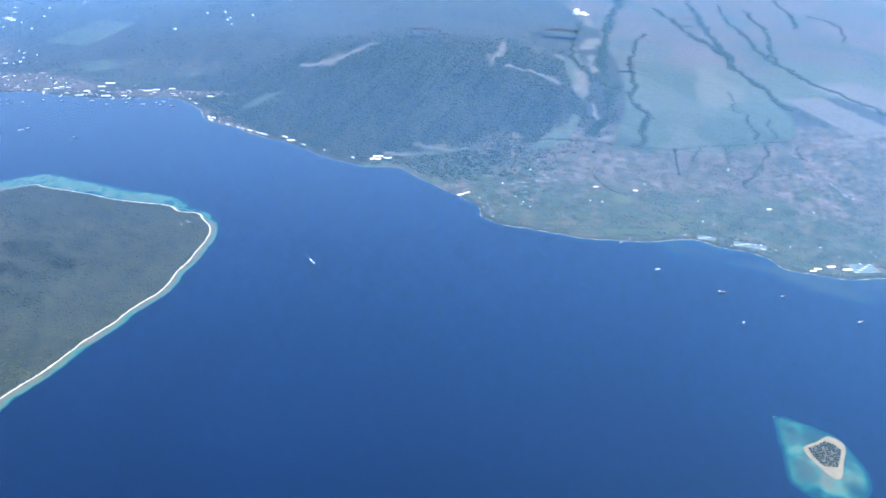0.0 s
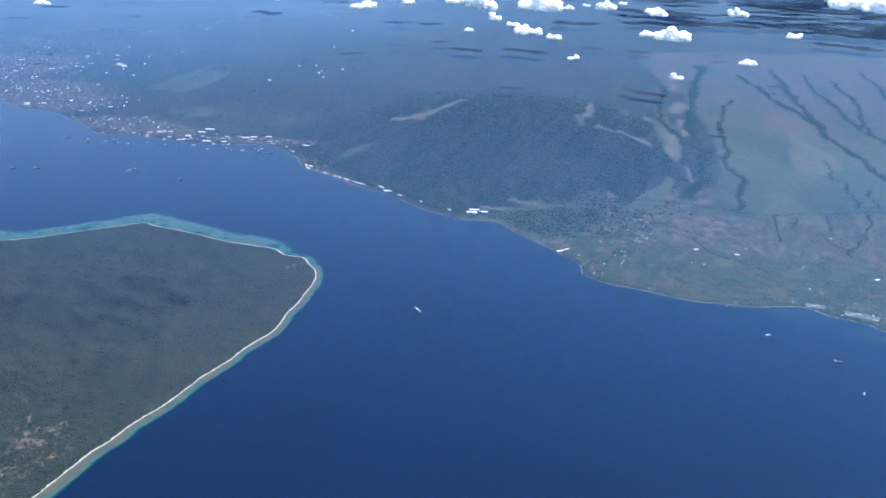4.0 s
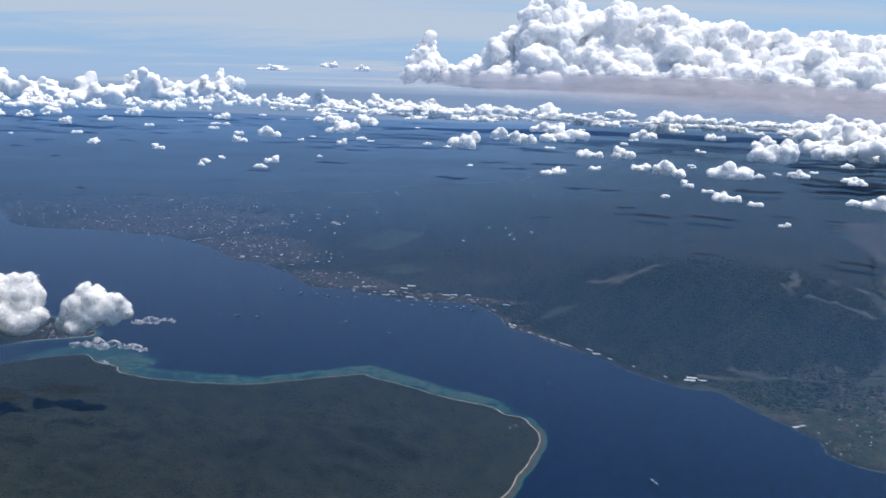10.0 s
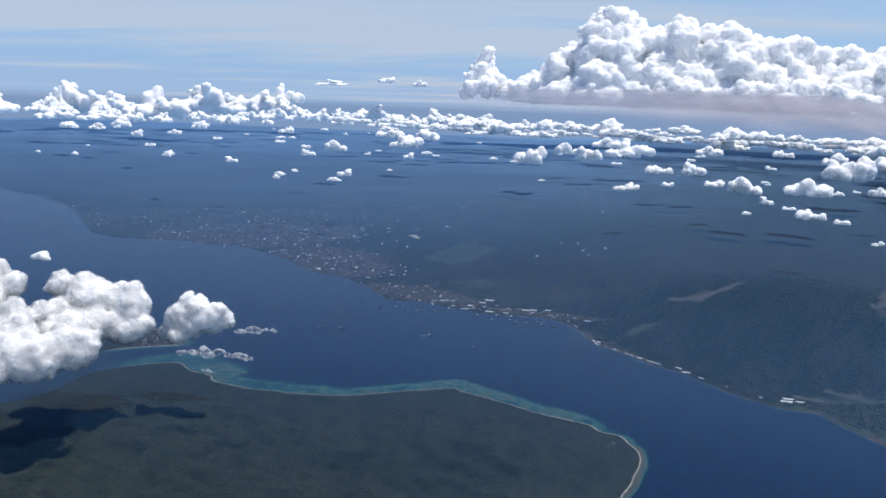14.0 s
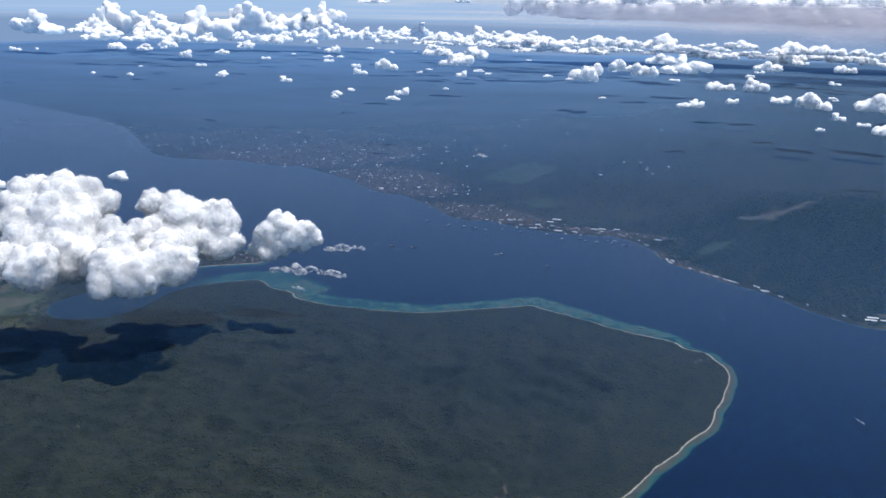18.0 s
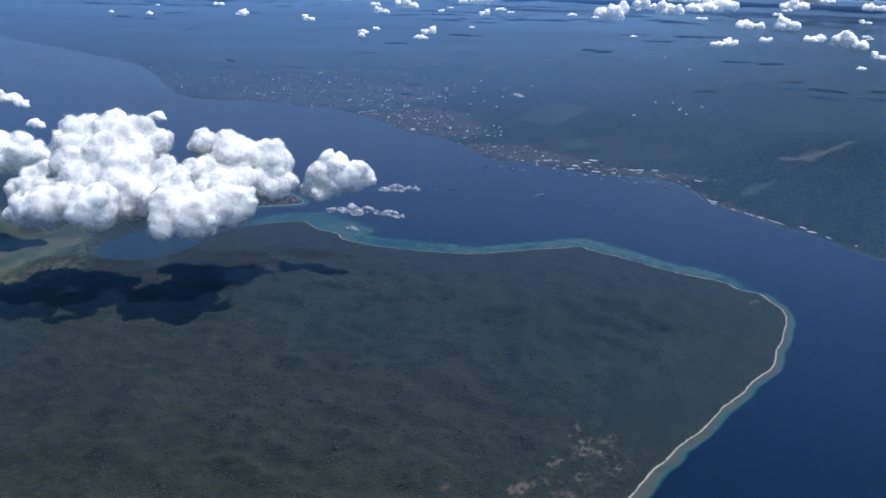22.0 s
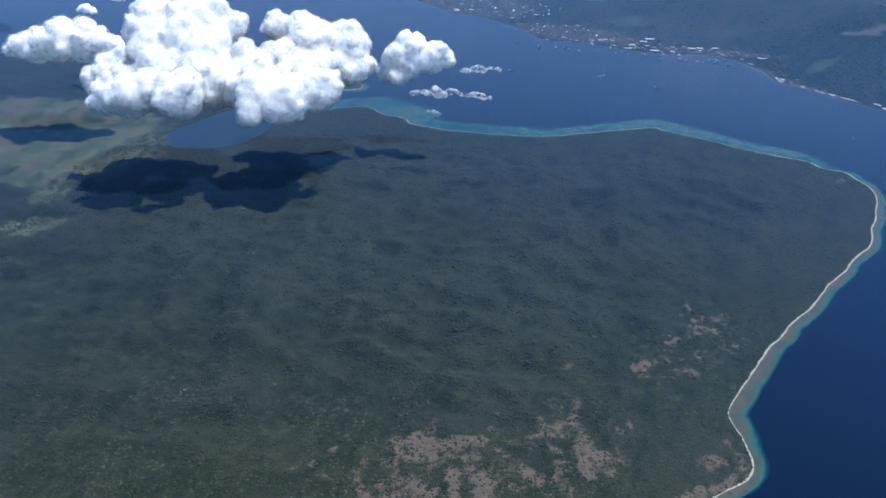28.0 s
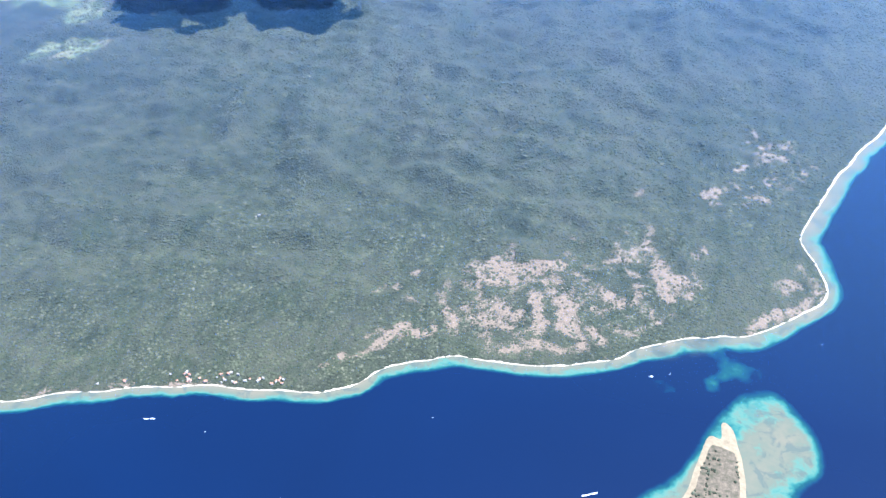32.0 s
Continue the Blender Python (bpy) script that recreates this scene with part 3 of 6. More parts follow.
def at(field, x, y):
    """A grid field at any place."""
    x, y = np.asarray(x, float), np.asarray(y, float)
    i = np.clip(np.searchsorted(AX, x) - 1, 0, len(AX) - 2)
    j = np.clip(np.searchsorted(AY, y) - 1, 0, len(AY) - 2)
    u = np.clip((x - AX[i]) / (AX[i + 1] - AX[i]), 0, 1)
    v = np.clip((y - AY[j]) / (AY[j + 1] - AY[j]), 0, 1)
    return (field[j, i] * (1 - u) + field[j, i + 1] * u) * (1 - v) + (field[j + 1, i] * (1 - u) + field[j + 1, i + 1] * u) * v


def box_field(x, y, boxes):
    """How far inside the nearest of some turned boxes (x, y, half width, half depth, degrees)."""
    best = np.full(np.shape(x), -99.0)
    for bx, by, hw, hd, turn in boxes:
        c, s = math.cos(radians(turn)), math.sin(radians(turn))
        u, v = (x - bx) * c + (y - by) * s, -(x - bx) * s + (y - by) * c
        best = np.maximum(best, np.minimum(hw - np.abs(u), hd - np.abs(v)))
    return best


def oval(x, y, cx, cy, rx, ry, turn=0.0):
    """1 inside an oval, falling to 0 at 1.6 times its size."""
    c, s = math.cos(radians(turn)), math.sin(radians(turn))
    u, v = ((x - cx) * c + (y - cy) * s) / rx, (-(x - cx) * s + (y - cy) * c) / ry
    return 1 - smooth(0.6, 1.5, np.sqrt(u * u + v * v))


# ---- ground of the peninsula ----
ridge_p = 1 - np.abs(fbm(GX / 60 + GY / 150, GY / 120 - GX / 200, 4, 21)) * 2
RIDGE_P = np.clip(0.5 + 0.7 * (ridge_p - 0.62) + 1.1 * fbm(GX / 26 + GY / 40, GY / 15 - GX / 60, 5, 16), 0, 1)
Z_PEN = np.where(D_PEN > 0, 0.5 * (1 - np.exp(-np.maximum(D_PEN, 0) / 2.5)), 0.30 * D_PEN)
inland = smooth(6, 170, D_PEN)
Z_PEN += inland * smooth(-700, -480, GX) * (9.0 + 6.0 * fbm(GX / 140, GY / 140, 4, 12) + 7.5 * (ridge_p - 0.5) + 1.8 * fbm(GX / 34, GY / 40, 4, 14))
Z_PEN += smooth(2, 20, D_PEN) * 0.5 * fbm(GX / 18, GY / 18, 3, 33)
Z_PEN += smooth(20, 90, D_PEN) * 4.6 * (0.45 - np.abs(fbm(GX / 36 - GY / 70, GY / 22 + GX / 80, 5, 37)) * 2)
Z_PEN += smooth(8, 50, D_PEN) * 3.0 * (0.5 - np.abs(fbm(GX / 26 + GY / 90, GY / 40 - GX / 120, 4, 35)) * 2)
# bare strips of old plantation: from, to, half width
CLEAR_BLOCK = [(-343, 197, -335, 203, 3.8), (-336, 190, -326, 195, 2.4), (-327, 201, -312, 210, 3.8), (-321, 196, -310, 201, 1.6), (-340, 195, -332, 170, 1.7), (-335, 169, -328, 170, 2.1), (-328, 165, -325, 156, 1.0), (-328, 179, -322, 176, 3.8), (-331, 183, -327, 179, 0.9), (-320, 158, -316, 161, 1.8), (-316, 188, -311, 173, 3.2), (-310, 177, -304, 176, 1.9), (-311, 194, -307, 187, 1.5), (-305, 191, -300, 177, 3.6), (-302, 196, -299, 184, 1.7), (-299, 176, -293, 170, 1.2), (-293, 180, -287, 174, 1.9), (-297, 197, -294, 191, 1.1), (-292, 189, -288, 192, 0.9)]
CLEAR_WEST = [(-349, 176, -341, 165, 2.1), (-348, 162, -342, 160, 1.2), (-351, 187, -348, 183, 1.1), (-375, 172, -367, 175, 1.3), (-366, 183, -361, 187, 1.0), (-364, 176, -359, 172, 0.9), (-373, 135, -368, 138, 1.4), (-367, 140, -364, 147, 1.5), (-362, 146, -360, 153, 1.7), (-367, 148, -364, 155, 1.0), (-358, 157, -350, 157, 2.1), (-357, 160, -356, 152, 1.3), (-377, 129, -374, 132, 0.7)]
CLEAR_EAST = [(-274, 221, -268, 205, 2.5), (-270, 218, -263, 217, 2.7), (-287, 221, -280, 227, 1.7), (-284, 198, -278, 203, 1.7), (-276, 202, -274, 197, 0.7), (-283, 182, -276, 182, 1.8), (-282, 207, -278, 210, 0.9), (-272, 189, -270, 193, 1.1), (-296, 232, -292, 228, 1.4), (-295, 220, -291, 218, 0.9), (-304, 207, -300, 207, 1.1), (-311, 218, -305, 218, 0.9), (-310, 226, -308, 228, 0.7), (-281, 245, -280, 245, 1.1), (-258, 240, -257, 237, 1.1), (-261, 226, -259, 224, 0.9), (-289, 270, -288, 272, 0.8)]
CLEAR_NORTH = [(-260, 281, -255, 287, 2.0), (-258, 274, -258, 276, 1.0), (-238, 285, -236, 285, 1.7), (-235, 301, -234, 299, 1.4), (-245, 344, -242, 339, 1.2), (-249, 336, -246, 334, 1.0), (-234, 326, -227, 324, 1.2), (-226, 343, -226, 333, 0.9), (-248, 307, -246, 313, 1.1), (-249, 288, -248, 290, 1.1), (-221, 314, -218, 316, 0.9), (-216, 324, -215, 323, 0.7)]
CLEAR_SHORE = [(-237, 202, -235, 195, 1.4), (-233, 205, -219, 218, 2.7), (-219, 218, -212, 230, 2.1), (-222, 244, -218, 238, 1.5), (-440, 97, -405, 111, 0.8)]


def runs(x, y, rows):
    """How far inside the nearest of some straight strips (from x, y, to x, y, half width)."""
    best = np.full(np.shape(x), -40.0)
    for ax, ay, bx, by, half in rows:
        dx, dy = bx - ax, by - ay
        u = np.clip(((x - ax) * dx + (y - ay) * dy) / (dx * dx + dy * dy + 1e-6), 0, 1)
        best = np.maximum(best, half - np.hypot(x - ax - u * dx, y - ay - u * dy))
    return best


warp_x, warp_y = GX + 2.6 * fbm(GX / 6, GY / 6, 3, 131), GY + 2.6 * fbm(GX / 6, GY / 6, 3, 137)
dry_p = runs(warp_x, warp_y, CLEAR_BLOCK + CLEAR_WEST + CLEAR_EAST + CLEAR_NORTH + CLEAR_SHORE) + 0.3
# rows of trees between the strips, down the slope
hedge = np.abs(((GX * 0.93 + GY * 0.37) / 6.5 + 0.4 * fbm(GX / 14, GY / 14, 3, 145)) % 1.0 - 0.5) * 2
dry_p = dry_p - 3.2 * smooth(0.60, 0.92, hedge) * smooth(-0.5, 0.2, fbm(GX / 10, GY / 10, 2, 147)) + 1.8 * fbm(GX / 4.5, GY / 4.5, 3, 149)
# loose flecks of bare soil all round them
flecks = np.maximum.reduce([oval(GX, GY, -310, 190, 62, 40, 25), oval(GX, GY, -275, 225, 30, 34, 10), oval(GX, GY, -236, 310, 22, 42, -10), oval(GX, GY, -222, 225, 12, 26, -20), oval(GX, GY, -440, 96, 45, 5, 25)])
dry_p = np.maximum(dry_p, flecks * (4.2 * fbm(GX / 5, GY / 5, 4, 141) - 0.3) - 0.7 - 8 * (1 - flecks))
farm_p = np.maximum.reduce([oval(GX, GY, -790, 420, 150, 90, 20), oval(GX, GY, -618, 303, 24, 20, 20), oval(GX, GY, -643, 350, 12, 20, 30), 0.8 * oval(GX, GY, -690, 420, 70, 70, 20)])
near_p = np.maximum.reduce([D_PEN[:-1, :-1], D_PEN[1:, :-1], D_PEN[:-1, 1:], D_PEN[1:, 1:]]) > -0.5
ground_pen = sheet("ground_peninsula", GX, GY, Z_PEN, near_p, {"shore": D_PEN - 0.5 * smooth(-222, -208, GX) - 0.8 * smooth(535, 570, GY) + 5 * oval(GX, GY, -612, 510, 50, 75, 10), "dry": dry_p, "farm": farm_p, "ridge": RIDGE_P}, MAT_PENINSULA)
tagged(ground_pen, "dry forested peninsula with white beaches and pale clearings", "land", kind="structure")

# ---- ground of the mainland across the strait ----
rise = np.minimum(np.maximum(D_MAIN, 0), 250.0)
slope = 0.30 + 0.70 * smooth(-1000, -300, GX)
Z_MAIN = np.where(D_MAIN > 0, 0.3 * (1 - np.exp(-np.maximum(D_MAIN, 0) / 2.0)) + 0.0003 * rise ** 2 * slope, 0.25 * D_MAIN)
Z_MAIN += slope * 0.012 * np.clip(D_MAIN - 250, 0, 1500)
hill = oval(GX, GY, -40, 850, 190, 170, 20)
along, across = (GX * 0.34 + GY * 0.94), (GX * 0.94 - GY * 0.34)
ridge_m = 1 - np.abs(fbm(across / 26, along / 110, 4, 41)) * 2
RIDGE_M = np.clip(0.5 + 1.4 * (ridge_m - 0.62), 0, 1)
Z_MAIN += smooth(15, 90, D_MAIN) * hill * 9.0 * (ridge_m - 0.4)
Z_MAIN += smooth(20, 150, D_MAIN) * (1.2 * fbm(GX / 50, GY / 50, 3, 52))
farm_m = oval(GX, GY, 270, 590, 250, 150, -8) * smooth(2, 6, D_MAIN)
farm_m = np.maximum(farm_m, 0.9 * oval(GX, GY, 50, 690, 120, 42, 25))
farm_m = np.maximum(farm_m, 0.72 * oval(GX, GY, -1100, 1700, 1300, 700, 20))
farm_m = np.maximum(farm_m, 0.55 * oval(GX, GY, -330, 960, 120, 70, 20))
CANE_EDGE = curve([(96, 706), (130, 713), (175, 697), (219, 686), (322, 710), (360, 800), (440, 840), (560, 900), (900, 1500), (270, 1500), (225, 1200), (165, 960), (150, 800)], 4, True, 6.0, 43)
cane_m = smooth(-6, 6, reach(GX, GY, CANE_EDGE)[0].reshape(GX.shape))
cane_m = np.maximum(cane_m, smooth(-3, 5, box_field(GX, GY, [(-426, 1130, 36, 50, -23), (-368, 988, 20, 20, 20)])))
cane_m = np.maximum(cane_m, 0.9 * oval(GX, GY, -157, 862, 8, 34, -25))
for line, wide in (([(217, 1157), (202, 938), (179, 802), (152, 716)], 22), ([(130, 1100), (150, 960), (140, 860), (160, 790)], 12)):
    cane_m *= smooth(wide * 0.6, wide * 1.2, reach(GX, GY, curve(line, 5, False), False)[0].reshape(GX.shape))
TAN_RUNS = [
    (-134, 976, -100, 994, 6.7), (-101, 1002, -69, 1025, 5.2), (-73, 1032, -51, 1058, 3.2), (105, 1067, 91, 990, 5.2), (98, 934, 132, 909, 4.7), (132, 909, 142, 870, 2.8), (128, 1106, 148, 1124, 1.9),
    (129, 1055, 146, 1019, 2.1), (161, 1005, 168, 988, 3.1), (178, 969, 188, 969, 2.0), (224, 1094, 200, 1041, 8.8), (203, 1000, 192, 919, 6.0), (176, 932, 163, 838, 6.7), (82, 1010, 81, 948, 2.0),
    (-29, 704, -10, 701, 3.4), (169, 808, 168, 768, 1.9)]
TAN_PATCHES = [(-405, 1022, 9, 18, 20), (235, 1230, 14, 70, -5), (392, 770, 32, 70, 12), (450, 840, 40, 60, 20), (372, 700, 22, 18, 0)]
SCRUB_RUNS = [(0, 720, 24, 709, 9), (-10, 698, 54, 712, 7), (38, 750, 41, 743, 4), (89, 825, 100, 803, 3)]
bend_x, bend_y = GX + 7 * fbm(GX / 16, GY / 16, 3, 161), GY + 7 * fbm(GX / 16, GY / 16, 3, 163)
dry_m = np.maximum.reduce([runs(bend_x, bend_y, TAN_RUNS) * 2 + 2, box_field(GX, GY, TAN_PATCHES) - 8, runs(GX, GY, SCRUB_RUNS) - 4.5])
dry_m = np.maximum(dry_m, 9 * oval(GX, GY, 0, 1450, 330, 120, 8) - 12)
dry_m = np.maximum(dry_m, 12 * oval(GX, GY, 235, 668, 150, 38, -5) - 13)
town_m = np.maximum.reduce([
    oval(GX, GY, -790, 1190, 170, 110, 25), 0.9 * oval(GX, GY, -590, 1060, 120, 70, -35), 0.85 * oval(GX, GY, -420, 920, 90, 34, -15),
    0.8 * oval(GX, GY, -260, 885, 80, 14, 0), 0.8 * oval(GX, GY, -180, 790, 14, 60, 35), 0.7 * oval(GX, GY, 25, 620, 24, 16, 30), 0.55 * oval(GX, GY, -950, 1250, 320, 190, 35)])
near_m = np.maximum.reduce([D_MAIN[:-1, :-1], D_MAIN[1:, :-1], D_MAIN[:-1, 1:], D_MAIN[1:, 1:]]) > -0.5
ground_main = sheet("ground_mainland", GX, GY, Z_MAIN, near_m, {"shore": D_MAIN, "soil": smooth(55, 120, D_MAIN + 40 * fbm(GX / 40, GY / 40, 3, 47)), "ripe": smooth(60, 130, GX) * smooth(-60, 60, GY - 960 + 70 * fbm(GX / 60, GY / 90, 3, 46)), "farm": farm_m, "cane": cane_m, "dry": dry_m, "town": town_m, "ridge": RIDGE_M}, MAT_MAINLAND)
tagged(ground_main, "coastal plain and forested slopes with fields and towns", "land", kind="structure")

# ---- two small sand islands on reefs ----
REEF_EAST = curve([(171, 329), (183, 325), (193, 316), (197, 302), (197, 286), (190, 274), (178, 268), (167, 272), (161, 285), (165, 303)], 6, True, 1.2, 61)
SAND_EAST = curve([(176, 306), (184, 311), (191, 315), (195, 309), (190, 298), (183, 286), (178, 295)], 6, True, 0.6, 62)
REEF_WEST = curve([(-290, 70), (-276, 100), (-263, 114), (-256, 123), (-250, 134), (-246, 147), (-241, 159), (-235, 167), (-226, 169), (-218, 160), (-213, 149), (-213, 139), (-219, 129), (-222, 112), (-225, 80), (-250, 60)], 6, True, 1.2, 63)
SAND_WEST = curve([(-282, 75), (-268, 96), (-258, 108), (-251, 118), (-249, 129), (-247.5, 139), (-246, 143.5), (-242.5, 143.5), (-242.5, 150.5), (-239.5, 148), (-238, 142), (-236, 136), (-234, 125), (-234, 105), (-240, 75), (-260, 66)], 6, True, 0.5, 64)


def island(name, line, lo, hi, step, wood, label):
    ix, iy = np.meshgrid(np.arange(lo[0], hi[0], step), np.arange(lo[1], hi[1], step))
    d = reach(ix, iy, line)[0].reshape(ix.shape)
    z = np.where(d > 0, 0.35 * (1 - np.exp(-np.maximum(d, 0) / 1.5)) + 0.05, 0.12 * d + 0.05)
    z += smooth(1, 6, d) * 0.3 * (fbm(ix / 6, iy / 6, 3, 7) + 0.5)
    cover = smooth(0.9, 2.0, d) * wood(ix, iy)
    keep = np.maximum.reduce([d[:-1, :-1], d[1:, :-1], d[:-1, 1:], d[1:, 1:]]) > -0.4
    ob = sheet(name, ix, iy, z, keep, {"shore": d, "cover": cover}, MAT_ISLAND)
    return tagged(ob, label, "island", kind="structure"), d, ix, iy, z


def make_island_material():
    m, n, bsdf, spot = surface("sand_island")
    sand = n.ramp(n.noise(spot, 0.6, 5.0, 0.6), [(0.3, (0.095, 0.078, 0.052)), (0.7, (0.15, 0.126, 0.085))])
    scrub = n.ramp(n.noise(spot, 0.8, 5.0, 0.65), [(0.35, (0.030, 0.032, 0.020)), (0.5, (0.055, 0.047, 0.034)), (0.7, (0.090, 0.074, 0.054))])
    cover = n.math("ADD", n.attr("cover"), n.math("MULTIPLY", n.math("SUBTRACT", n.noise(spot, 0.5, 5.0), 0.5), 0.7))
    n.link(n.mix(n.span(cover, 0.45, 0.55), sand, scrub), bsdf.inputs["Base Color"])
    bump(n, bsdf, n.noise(spot, 1.2, 4.0), 0.4, 0.5)
    return m


MAT_ISLAND = make_island_material()
isle_east, D_IE, IE_X, IE_Y, IE_Z = island("ground_islet_1", SAND_EAST, (166, 278), (204, 324), 0.5, lambda x, y: oval(x, y, 184.5, 302, 7.5, 8.5, -20), "small sand islet ringed by a pale beach")
isle_west, D_IW, IW_X, IW_Y, IW_Z = island("ground_islet_2", SAND_WEST, (-290, 60), (-228, 156), 0.6, lambda x, y: 1 - smooth(138, 141, y + 0.1 * x + 24), "low island with scrub, pale sand spit and reef")

# ---- the sea: one sheet to the horizon, pale over the reefs ----
r_main = 1 - np.maximum(-D_MAIN, 0) / np.maximum(W_MAIN, 2)
bay = oval(GX, GY, -605, 515, 50, 68, 12)
north = smooth(540, 570, GY)
r_pen = (1 - np.maximum(-D_PEN, 0) / np.maximum(W_PEN * (0.68 + 0.32 * north), 2)) * (1 - bay)
uneven = 1 + 0.5 * fbm(GX / 22, GY / 22, 3, 71)
REEF = np.maximum(0.20 * np.clip(r_main * uneven, 0, 1), (0.42 + 0.46 * (1 - north) * np.clip(r_pen, 0, 1) ** 1.6) * smooth(0.0, 0.38, np.clip(r_pen * (0.6 + 0.4 * uneven), 0, 1)) * np.clip(uneven, 0.75, 1.15))


def reef_field(line, rim, seed):
    d = reach(GX, GY, line)[0].reshape(GX.shape)
    shelf = smooth(-2.5, rim, d)
    return shelf * (0.54 + 0.26 * fbm(GX / 13, GY / 13, 4, seed) + 0.20 * smooth(4, 14, d))


REEF = np.maximum(REEF, reef_field(REEF_EAST, 3.5, 81) * 0.62)
REEF = np.maximum(REEF, reef_field(REEF_WEST, 4.0, 84))
# dark shoal off the mainland with a broken pale rim
shoal = reach(GX, GY, curve([(168, 524), (178, 503), (203, 494), (226, 477), (237, 459), (256, 448), (281, 442), (380, 430), (380, 480), (296, 476), (237, 490), (204, 520)], 5))[0].reshape(GX.shape)
REEF = np.maximum(REEF, smooth(-3, 4, shoal) * 0.04 + 0.30 * np.exp(-((shoal - 1) / 1.7) ** 2) * smooth(-0.2, 0.5, fbm(GX / 12, GY / 12, 3, 91)))
# sandy water between the large islet and the peninsula
REEF = np.maximum(REEF, 0.24 * oval(GX, GY, -252, 171, 26, 9, 30) * smooth(-0.1, 0.6, fbm(GX / 8, GY / 8, 4, 95)))
# muddy shallows in the closed bay
SILT = np.maximum(0.9 * smooth(0.0, 0.4, bay), 0.95 * smooth(1, 5, shoal) * smooth(-0.5, 0.3, fbm(GX / 14, GY / 14, 3, 98)))
SILT = np.maximum(SILT, 0.8 * smooth(1, 6, reach(GX, GY, REEF_EAST)[0].reshape(GX.shape)) * smooth(-0.35, 0.25, fbm(GX / 9, GY / 9, 3, 97)))
SILT = np.maximum(SILT, 0.6 * oval(GX, GY, -258, 183, 13, 5, 35) * smooth(-0.3, 0.3, fbm(GX / 7, GY / 7, 3, 99)))
water_cell = ~((np.minimum.reduce([D_MAIN[:-1, :-1], D_MAIN[1:, :-1], D_MAIN[:-1, 1:], D_MAIN[1:, 1:]]) > 3) | (np.minimum.reduce([D_PEN[:-1, :-1], D_PEN[1:, :-1], D_PEN[:-1, 1:], D_PEN[1:, 1:]]) > 3))
sea = sheet("water", GX, GY, np.zeros_like(GX), water_cell, {"reef": REEF, "silt": SILT}, MAT_SEA)
tagged(sea, "deep blue strait with turquoise shallows along the shores", "sea", kind="structure")

# ---- blue sheet close over the ground that paints in distance haze ----
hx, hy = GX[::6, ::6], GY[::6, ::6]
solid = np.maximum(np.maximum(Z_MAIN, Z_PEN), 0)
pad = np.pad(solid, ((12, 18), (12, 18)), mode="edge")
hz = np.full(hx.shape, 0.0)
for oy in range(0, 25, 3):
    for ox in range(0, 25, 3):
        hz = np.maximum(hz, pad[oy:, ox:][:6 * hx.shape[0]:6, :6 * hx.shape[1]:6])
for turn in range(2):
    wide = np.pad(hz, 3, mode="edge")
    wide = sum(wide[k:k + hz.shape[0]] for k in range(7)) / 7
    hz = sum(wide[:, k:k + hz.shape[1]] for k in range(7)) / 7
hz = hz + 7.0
# opacity grows with distance from the camera's path, less over the far right slopes
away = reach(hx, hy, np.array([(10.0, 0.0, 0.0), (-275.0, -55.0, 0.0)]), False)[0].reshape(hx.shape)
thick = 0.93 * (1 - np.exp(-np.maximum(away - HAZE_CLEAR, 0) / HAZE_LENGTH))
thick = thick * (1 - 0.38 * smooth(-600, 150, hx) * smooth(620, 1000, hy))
haze = sheet("painted_haze", hx, hy, hz, np.ones((hx.shape[0] - 1, hx.shape[1] - 1), bool), {"thick": thick}, make_haze_material())
tagged(haze, "blue see-through sheet over sea and land, painting in distance haze", "haze", kind="structure")

# ---- clouds ----


def ico(level):
    bm = bmesh.new()
    bmesh.ops.create_icosphere(bm, subdivisions=level, radius=1.0)
    co = np.array([v.co[:] for v in bm.verts])
    fa = np.array([[v.index for v in f.verts] for f in bm.faces])
    bm.free()
    return co, fa


BALL = ico(2)


def puffs(co, size, seed):
    """Rounded cells in space: 1 at a cell's heart, falling to creases between cells."""
    q = co / size
    cell = np.floor(q).astype(np.int64)
    best = np.full(len(q), 9.0)
    for off in np.ndindex(3, 3, 3):
        c = cell + np.array(off) - 1
        h = (c[:, 0] * 374761393 + c[:, 1] * 668265263 + c[:, 2] * 2147483647 + seed * 1442695041) & 0x7FFFFFFF
        d2 = np.zeros(len(q))
        for axis_no in range(3):
            h = ((h ^ (h >> 13)) * 1274126177) & 0x7FFFFFFF
            d2 += (c[:, axis_no] + (h & 0xFFFF) / 65535.0 - q[:, axis_no]) ** 2
        best = np.minimum(best, d2)
    return 1 - np.clip(best / 0.9, 0, 1)


def coords(me, what="co"):
    out = np.empty(len(me.vertices) * 3, np.float32)
    (me.vertices if what == "co" else me.vertex_normals).foreach_get("co" if what == "co" else "vector", out)
    return out.reshape(-1, 3).astype(float)


def fused(name, me, voxel):
    """One closed skin round a heap of overlapping lobes."""
    ob = new(name, me)
    fuse = ob.modifiers.new("fuse", "REMESH")
    fuse.mode, fuse.voxel_size, fuse.use_smooth_shade = "VOXEL", voxel, True
    skin = bpy.data.meshes.new_from_object(ob.evaluated_get(bpy.context.evaluated_depsgraph_get()))
    bpy.data.objects.remove(ob)
    return skin


